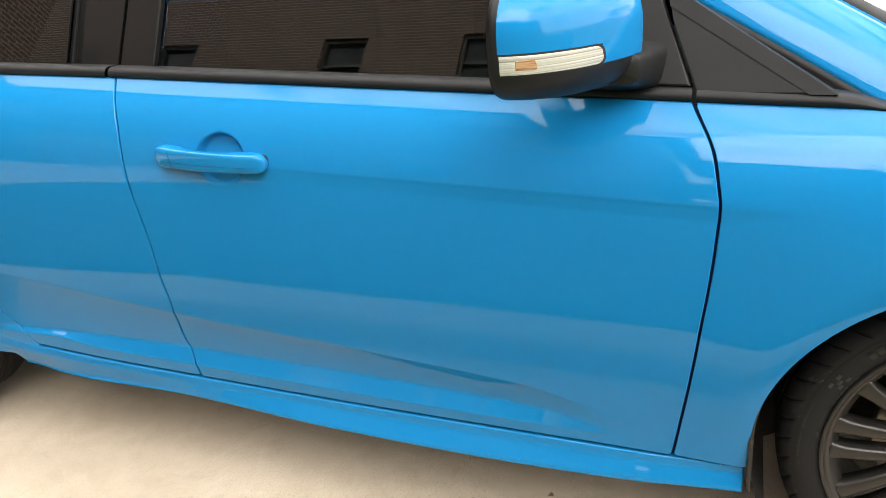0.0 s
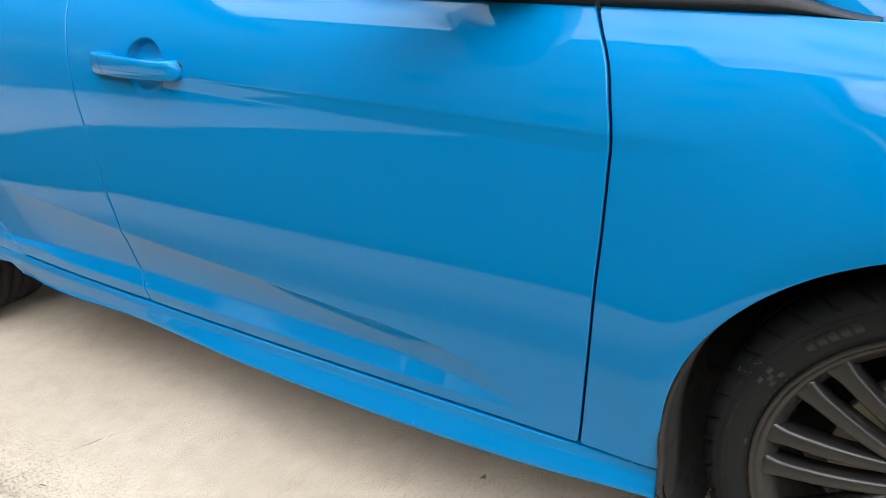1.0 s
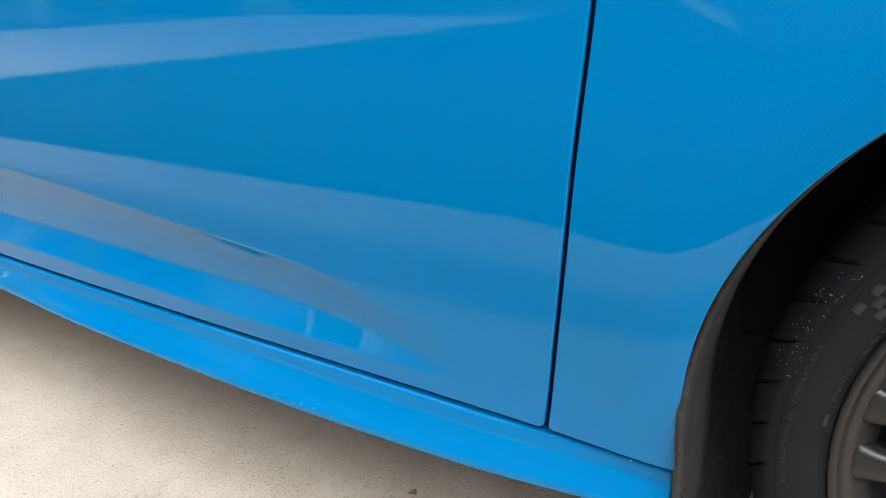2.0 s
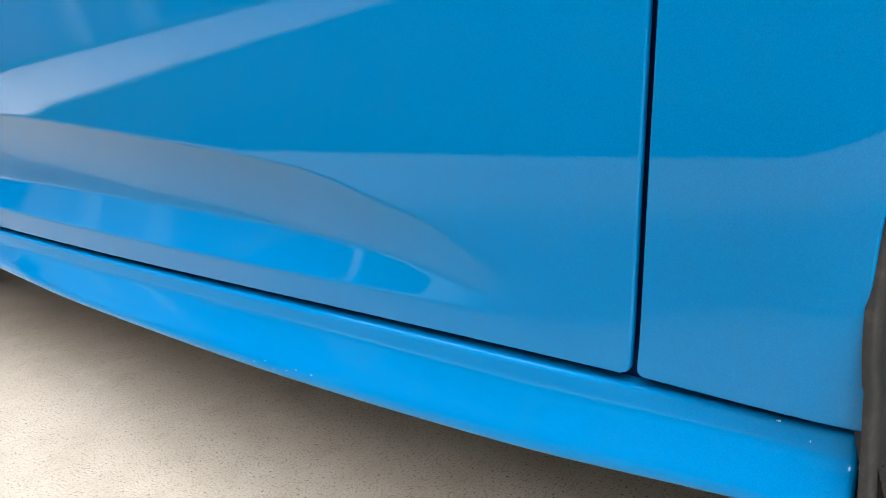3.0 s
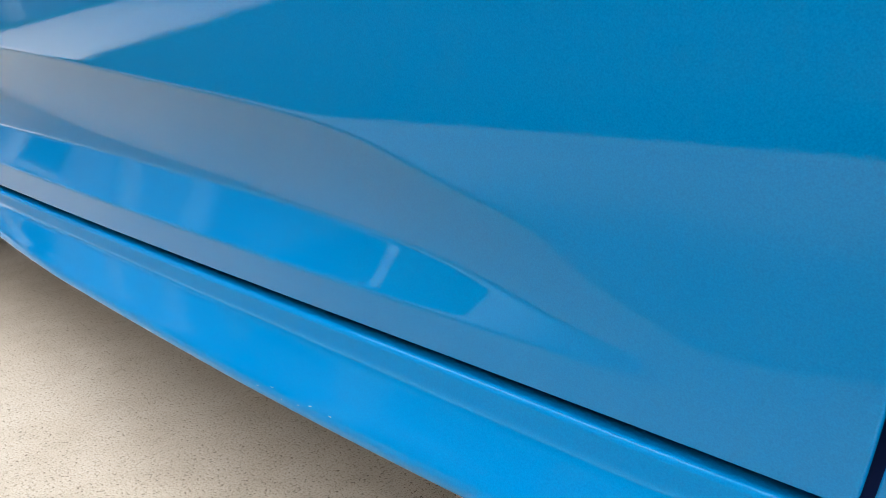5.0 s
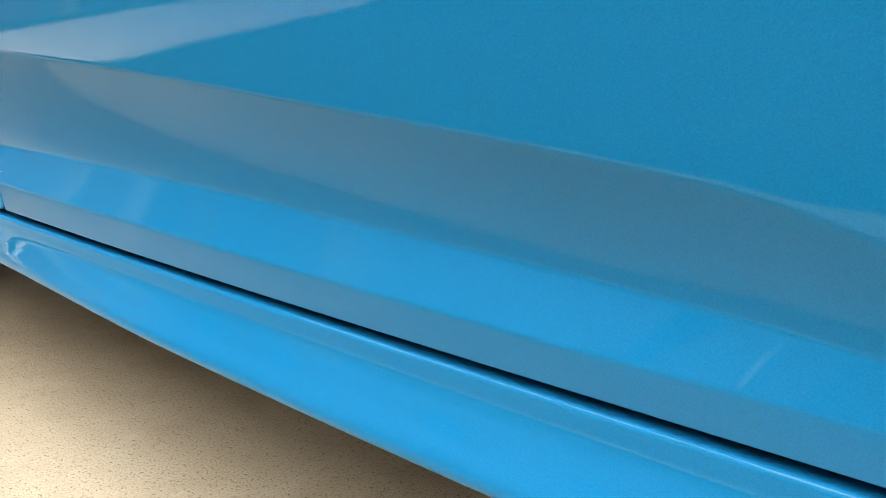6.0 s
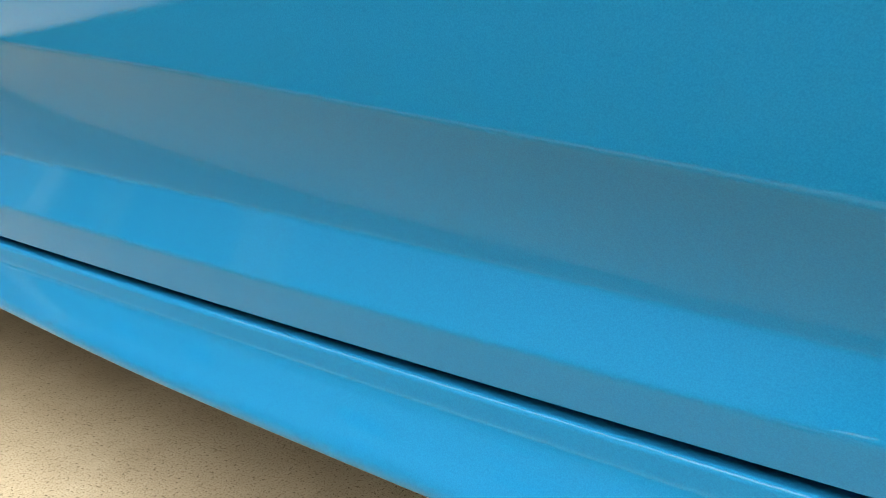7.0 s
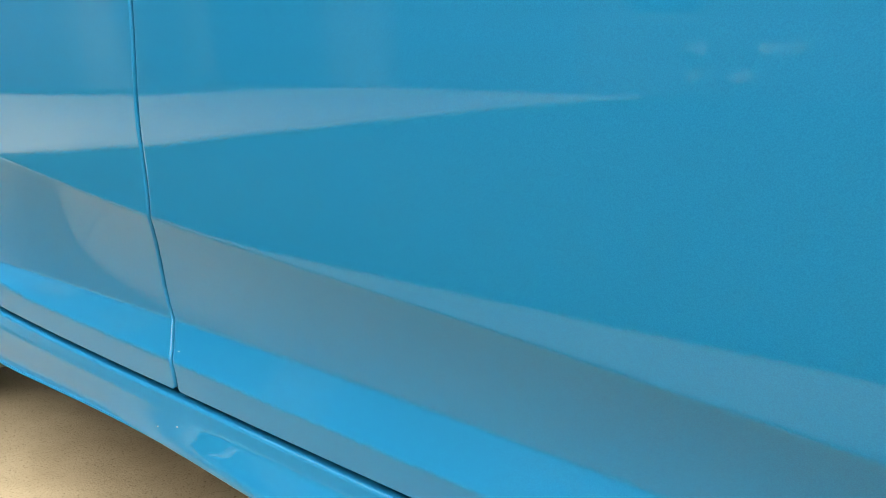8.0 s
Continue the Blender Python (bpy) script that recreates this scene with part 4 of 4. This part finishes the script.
# ---- chips and scrapes in the paint ----
def chip(parent, x, y, z, long_, tall, tilt):
    e = np.linspace(0, 2 * np.pi, 8, endpoint=False)
    r_ = 1 + 0.3 * np.sin(3 * e + x * 50)
    u_, v_ = long_ * r_ * np.cos(e), tall * r_ * np.sin(e)
    rim_ = np.stack([x + u_, 0 * e + y + 0.0002, z + v_ + tilt * u_], -1)
    top_ = np.stack([x + 0.8 * u_, 0 * e + y - 0.0003, z + 0.8 * (v_ + tilt * u_)], -1)
    mid_ = np.stack([x + 0 * u_, 0 * e + y - 0.0004, z + 0 * u_], -1)
    place("chip", sheet(np.stack([rim_, top_, mid_]), close_v=True), parent, FLECK, "pale chip in the paint")


def on_skirt(x, z):
    """The skirt's outer face at x, z."""
    column = rows[:, int(np.argmin(np.abs(skirt_x - x)))]
    face = column[14:31]
    return float(np.interp(-z, -face[:, 2], face[:, 1]))


for x, z, long_, tall, tilt in ((-1.578, 0.2660, 0.0018, 0.0007, 0.1), (-1.612, 0.2570, 0.0016, 0.0006, 0.3), (-0.412, 0.2705, 0.0014, 0.0006, 0.0), (-0.395, 0.262, 0.0005, 0.0009, 0.0)):
    chip(skirt, x, on_skirt(x, z), z, long_, tall, tilt)
chip(front_door, -1.578, float(side(-1.578, 0.3465)), 0.3465, 0.0020, 0.0006, 0.1)
rng = np.random.default_rng(9)
for i in range(6):
    x, z = -0.88 + 0.016 * i + rng.uniform(-0.004, 0.004), 0.2235 + rng.uniform(-0.003, 0.003)
    chip(skirt, x, on_skirt(x, z), z, rng.uniform(0.0006, 0.0020), rng.uniform(0.00012, 0.0003), rng.uniform(-0.1, 0.2))


# ---- the ground ----
def flat(name, outline, z, material_, thick, parent=None, soft=0.0, label="", category=""):
    bm_ = bmesh.new()
    plate(bm_, outline, -thick, lambda a, b, d: (a, b, z + d), soft)
    ob = part(name, bm_, material_, parent, smooth=False)
    tagged(ob, label, category, "", "" if parent else "structure")
    return ob


flat("ground", [(-160, -160), (160, -160), (160, 160), (-160, 160)], -0.06, SOIL, 0.2, label="flat ground with thin dry grass", category="ground")
driveway = new("driveway")
tagged(driveway, "pale broom-finished concrete driveway with open joints", "driveway", "", "structure")
EDGE = -0.59
for x0, x1 in ((-4.497, -2.715), (-2.705, 0.92), (0.924, 6.0)):
    for y0, y1 in ((-0.3850, 1.5), (1.505, 3.4)):
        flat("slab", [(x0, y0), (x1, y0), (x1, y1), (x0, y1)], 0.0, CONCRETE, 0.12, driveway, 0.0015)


def bank(x, y):
    """Height of the kerb and of the turf behind it, falling away to the alley and the building."""
    return 0.115 * ease(-4.4, -3.3, x) * ease(-6.0, -2.2, y)


# rolled kerb along the driveway, in lengths
kerb = new("kerb")
tagged(kerb, "rolled concrete kerb along the driveway", "kerb", "", "structure")
for x0, x1 in ((-4.497, -2.713), (-2.707, -0.30), (-0.294, 2.2), (2.206, 6.0)):
    pr = [(-0.364, -0.06), (-0.366, 0.001), (-0.371, 0.010), (-0.378, 0.030), (-0.387, 0.060), (-0.397, 0.083), (-0.408, 0.098), (-0.422, 0.108), (-0.445, 0.1135), (-0.49, 0.115), (EDGE + 0.03, 0.1145), (EDGE + 0.012, 0.112), (EDGE + 0.003, 0.106), (EDGE, 0.095), (EDGE, -0.06)]
    xs = np.array([x0, x0 + 0.003, x0 + 0.006, *np.linspace(x0 + 0.1, x1 - 0.1, 24), x1 - 0.006, x1 - 0.003, x1])
    low = np.array([0.004, 0.0008, 0, *[0] * 24, 0, 0.0008, 0.004])
    lift = bank(xs, -0.5) / 0.115
    place("kerb_length", sheet(np.stack([np.stack([xs, 0 * xs + a, (0.004 + b * lift if b > 0 else b + 0 * xs) - low], -1) for a, b in pr])), kerb, CONCRETE)
STAIN = material("dark_ground_stain", (0.10, 0.085, 0.065), 0.95)
set_in(STAIN, "Base Color", ramp(STAIN, noise_node(STAIN, 180, 3), [(0.35, (0.06, 0.05, 0.038)), (0.65, (0.20, 0.17, 0.13))]))
LITTER = material("dry_brown_leaf", (0.17, 0.12, 0.075), 0.8)


def crack(points, wide, seed):
    """A ragged dark mark along points on the concrete."""
    rng_ = np.random.default_rng(seed)
    p_ = np.asarray(points, float)
    k_ = np.linspace(0, len(p_) - 1, 14 * (len(p_) - 1))
    x_, y_ = np.interp(k_, range(len(p_)), p_[:, 0]), np.interp(k_, range(len(p_)), p_[:, 1])
    n_ = len(k_)
    x_, y_ = x_ + rng_.normal(0, 0.0012, n_), y_ + rng_.normal(0, 0.0012, n_)
    w_ = wide * rng_.uniform(0.0, 1.0, n_) * (rng_.uniform(0, 1, n_) > 0.25) * np.sin(np.linspace(0.05, 3.1, n_)) ** 0.5
    place("crack", sheet(np.stack([np.stack([x_ - w_ * 0.7, y_ + w_ * 0.5, 0 * x_ + 0.0012], -1), np.stack([x_, y_, 0 * x_ + 0.0016], -1), np.stack([x_ + w_ * 0.7, y_ - w_ * 0.5, 0 * x_ + 0.0012], -1)])), driveway, STAIN)


crack([(-1.655, -0.19), (-1.640, -0.15), (-1.633, -0.125)], 0.0035, 1)
crack([(-1.627, -0.117), (-1.622, -0.100)], 0.0030, 2)
crack([(-1.664, -0.225), (-1.668, -0.252)], 0.0025, 3)
crack([(-1.672, -0.29), (-1.690, -0.36), (-1.70, -0.40)], 0.0018, 4)
crack([(-1.54, -0.128), (-1.528, -0.115)], 0.0016, 5)
crack([(-1.617, -0.313), (-1.600, -0.300), (-1.585, -0.298)], 0.003, 6)
crack([(-1.560, -0.300), (-1.550, -0.285)], 0.002, 7)
alley = new("alley")
tagged(alley, "pale concrete alley behind the car", "road", "", "structure")
for x0, x1 in ((-6.8, -4.505), (-9.1, -6.81)):
    for y0, y1 in ((-8.6, -4.0), (-3.99, -0.9), (-0.89, 3.4), (3.41, 9.0)):
        flat("slab", [(x0, y0), (x1, y0), (x1, y1), (x0, y1)], 0.0, PALE, 0.12, alley, 0.006)

flat("slab", [(-4.495, -1.7), (-2.9, -1.7), (-2.9, EDGE - 0.002), (-4.495, EDGE - 0.002)], -0.004, PALE, 0.12, driveway, 0.004)


def lawn(name, x0, x1, y0, y1, cut, blades, seed, label):
    """Turf that follows the bank, its corner rounded off by cut, with many upright blades on it."""
    rng = np.random.default_rng(seed)
    gx, gk = np.meshgrid(np.linspace(x0, x1, 160), np.linspace(0, 1, 70) ** 1.6, indexing="ij")
    near = y1 - cut * np.clip((-3.2 - gx) / 1.3, 0, 1) ** 1.6
    gy = near + (y0 - near) * gk
    top = np.stack([gx, gy, bank(gx, gy) * 0.93 + 0.002], -1)
    rim = np.concatenate([top[:, :1], top, top[:, -1:]], 1)
    rim = np.concatenate([rim[:1], rim, rim[-1:]], 0)
    rim[0, :, 2] = rim[-1, :, 2] = -0.05
    rim[:, 0, 2] = rim[:, -1, 2] = -0.05
    tagged(place(name, sheet(rim), None, GRASS), label, "lawn", "", "structure")
    n = blades
    x = rng.uniform(x0, x1, n)
    near = y1 - cut * np.clip((-3.2 - x) / 1.3, 0, 1) ** 1.6
    y = near + (y0 - near) * rng.uniform(0, 1, n) ** 1.8
    h, a = rng.uniform(0.03, 0.07, n), rng.uniform(0, math.tau, n)
    w, lean = rng.uniform(0.003, 0.007, n), rng.uniform(0.0, 0.03, n)
    dx, dy, z = np.cos(a) * w, np.sin(a) * w, bank(x, y) * 0.93
    v = np.stack([np.stack([x - dx, y - dy, z], -1), np.stack([x + dx, y + dy, z], -1), np.stack([x + dy / w * lean, y - dx / w * lean, z + h], -1)], 1).reshape(-1, 3)
    me = bpy.data.meshes.new("grass")
    me.from_pydata(v.tolist(), [], np.arange(3 * n).reshape(-1, 3).tolist())
    ob = place("grass", me, None, GRASS)
    tagged(ob, "short green grass blades", "grass", "", "stuff")


lawn("lawn", -4.495, 12.0, -8.6, EDGE - 0.004, 0.75, 90000, 3, "mown green lawn behind the kerb")
lawn("verge", -10.15, -9.12, -5.5, 9.0, 0.0, 9000, 4, "narrow green verge beyond the alley")


# ---- brick apartment building ----
def apartment(name, x0, x1, y0, depth, high, windows, columns, label):
    b = new(name)
    tagged(b, label, "building")
    holes = sorted(windows)
    bm_ = bmesh.new()
    # front wall as a grid of boxes that leaves the window openings free
    xs = sorted({x0, x1, *[w[0] for w in holes], *[w[1] for w in holes]})
    for xa, xb in zip(xs, xs[1:]):
        zs = sorted((w[2], w[3]) for w in holes if w[0] <= xa + 1e-6 and w[1] >= xb - 1e-6)
        at_ = 0.0
        for za, zb in zs + [(high, high)]:
            if za > at_ + 1e-6:
                box(bm_, xa, xb, y0 - 0.3, y0, at_, za)
            at_ = zb
    bmesh.ops.remove_doubles(bm_, verts=bm_.verts, dist=1e-5)
    part("wall", bm_, BRICK, b, smooth=False)
    bm_ = bmesh.new()
    box(bm_, x0, x0 + 0.3, y0 - depth, y0 - 0.302, 0, high)
    box(bm_, x1 - 0.3, x1, y0 - depth, y0 - 0.302, 0, high)
    box(bm_, x0 + 0.302, x1 - 0.302, y0 - depth, y0 - depth + 0.3, 0, high)
    part("wall", bm_, BRICK, b, smooth=False)
    bm_ = bmesh.new()
    plate(bm_, [(x0 - 0.5, 0.0), (x1 + 0.5, 0.0), (x1 + 0.5, 0.25), (x0 - 0.5, 0.25)], depth + 1.0, lambda a_, c_, d_: (a_, y0 + 0.5 - d_, high + c_))
    part("roof", bm_, ROOFING, b, smooth=False)
    for xa, xb, za, zb in holes:
        bm_ = bmesh.new()
        box(bm_, xa + 0.05, xb - 0.05, y0 - 0.16, y0 - 0.14, za + 0.05, zb - 0.05)
        w = part("window" if za > 0 else "garage_door", bm_, PANE if za > 0 else SHUTTER, b, smooth=False)
        bm_ = bmesh.new()
        for q in ((xa, xa + 0.06, za, zb), (xb - 0.06, xb, za, zb), (xa + 0.06, xb - 0.06, za, za + 0.06), (xa + 0.06, xb - 0.06, zb - 0.06, zb), (xa + 0.06, xb - 0.06, (za + zb) / 2 - 0.025, (za + zb) / 2 + 0.025)):
            box(bm_, q[0], q[1], y0 - 0.13, y0 - 0.06, q[2], q[3])
        part("frame", bm_, BRONZE, w, smooth=False)
        if za <= 0:
            continue
        bm_ = bmesh.new()
        box(bm_, xa - 0.08, xb + 0.08, y0 - 0.10, y0 + 0.07, za - 0.10, za - 0.001, 0.01)
        part("sill", bm_, STONE, w, "pale stone sill", smooth=False)
    for xa, xb, hi in columns:
        bm_ = bmesh.new()
        box(bm_, xa, xb, y0 + 0.003, y0 + 0.35, 0.0, hi, 0.02)
        part("column", bm_, STONE, b, "pale stone column", smooth=False)
    return b


wins = [(x, x + 0.9, z, z + 1.1) for z in (4.2, 7.0, 9.8, 12.6, 15.4) for x in (-20.5, -18.2, -15.9, -13.6, -11.3, -7.6)]
wins += [(x, x + 1.6, 0.9, 2.5) for x in (-20.6, -15.6)] + [(-12.6, -10.4, 0.0, 2.3), (-8.6, -5.6, 0.0, 2.4)]
apartment("apartment_building", -24.0, -5.304, -8.7, 9.0, 18.0, wins, [(-9.7, -8.85, 3.4), (-13.6, -13.0, 3.2), (-18.0, -17.4, 3.2), (-22.6, -22.0, 3.2)], "tall dark red brick apartment building with dark window frames")
wins = [(x, x + 0.9, z, z + 1.1) for z in (4.2, 7.0) for x in (-4.9, -3.0)] + [(-4.9, -4.0, 1.5, 2.5)]
south = apartment("apartment_building", -5.30, -1.1, -8.7, 9.0, 10.8, wins, [], "lower dark red brick apartment wing with white vent covers")
for x0, x1, z0, z1 in ((-4.15, -3.90, 0.84, 0.97), (-3.30, -2.84, 0.86, 0.98), (-4.12, -3.94, 0.36, 0.48), (-3.62, -3.38, 0.34, 0.52)):
    bm = bmesh.new()
    box(bm, x0, x1, -8.698, -8.62, z0, z1, 0.01)
    part("vent_cover", bm, WHITE, south, "white vent cover", smooth=False)
apartment("brick_house", -0.4, 18.0, -11.6, 8.0, 7.2, [(x, x + 1.4, z, z + 1.5) for z in (0.9, 3.4) for x in (1.2, 4.6, 8.2, 11.8, 15.4)], [], "low brick house beyond the lawn")

west = apartment("west_building", -9.0, 5.6, 0.0, 8.0, 8.4, [(x, x + 0.9, z, z + 1.1) for z in (1.0, 3.8) for x in (-7.6, -5.0, -2.4, 0.2, 2.6)], [(2.6, 2.8, 3.0), (4.1, 4.3, 3.0), (5.0, 5.25, 3.0)], "dark red brick building across the alley")
west.matrix_basis = pose(-10.2, 0.0, 0.0, 0, 0, -90)


# ---- trees ----
BARK = material("bark", (0.10, 0.075, 0.055), 0.9)
LEAF = material("leaves", (0.05, 0.10, 0.025), 0.6)
set_in(LEAF, "Base Color", ramp(LEAF, noise_node(LEAF, 1.4), [(0.35, (0.030, 0.065, 0.015)), (0.65, (0.085, 0.14, 0.035))]))


def tree(x, y, high, spread, seed):
    rng = np.random.default_rng(seed)
    t = new("tree")
    tagged(t, "leafy green tree with a slender trunk", "tree", "trees round the driveway")
    t.location = (x, y, -0.05)
    bm_ = bmesh.new()
    tips = []

    def limb(p, d, length, r, level):
        q = p + d * length
        bmesh.ops.create_cone(bm_, segments=8, radius1=r, radius2=r * 0.62, depth=length, matrix=Matrix.Translation((p + q) / 2) @ d.to_track_quat("Z", "Y").to_matrix().to_4x4())
        if level == 0:
            tips.append(q)
            return
        for _ in range(3):
            e = (d + Vector(rng.normal(0, 0.55, 3)) + Vector((0, 0, 0.15))).normalized()
            limb(q, e, length * rng.uniform(0.6, 0.8), r * 0.6, level - 1)
    limb(Vector((0, 0, 0)), Vector((0, 0, 1)), high * 0.34, 0.11, 3)
    part("trunk", bm_, BARK, t)
    v = []
    for tip in tips:
        n = 170
        c = np.array(tip) + rng.normal(0, spread, (n, 3)) * np.array([1, 1, 0.8])
        for i in range(n):
            a, b = rng.normal(0, 1, 3), rng.normal(0, 1, 3)
            a, b = a / np.linalg.norm(a) * 0.11, b / np.linalg.norm(b) * 0.065
            v += [c[i] - a, c[i] + b, c[i] + a, c[i] - b]
    me = bpy.data.meshes.new("crown")
    me.from_pydata([tuple(q) for q in v], [], np.arange(len(v)).reshape(-1, 4).tolist())
    place("crown", me, t, LEAF)


tree(-9.6, 2.6, 4.6, 0.45, 5)
tree(-9.65, -0.6, 4.2, 0.40, 6)
# next two trees: added close by to hold back light from the front right
tree(3.2, -7.6, 6.0, 0.6, 7)
tree(6.8, -6.6, 5.2, 0.55, 8)
tree(-0.3, -9.9, 3.0, 0.36, 9)


# ---- a curled scrap of leaf under the sill ----
g = np.linspace(0, 1, 9)
u, w = np.meshgrid(g, np.linspace(-1, 1, 7), indexing="ij")
wid = 0.005 * np.sin(np.pi * np.clip(u * 0.94 + 0.03, 0, 1)) ** 0.7
leaf = np.stack([-0.782 + 0.015 * u, 0.180 + wid * w + 0.004 * np.sin(3 * u), 0.0015 + 0.006 * w ** 2 * np.sin(np.pi * u) + 0.004 * u ** 2], -1)
ob = place("fallen_leaf", sheet(leaf), None, LITTER)
tagged(ob, "small curled brown leaf lying on concrete", "leaf")
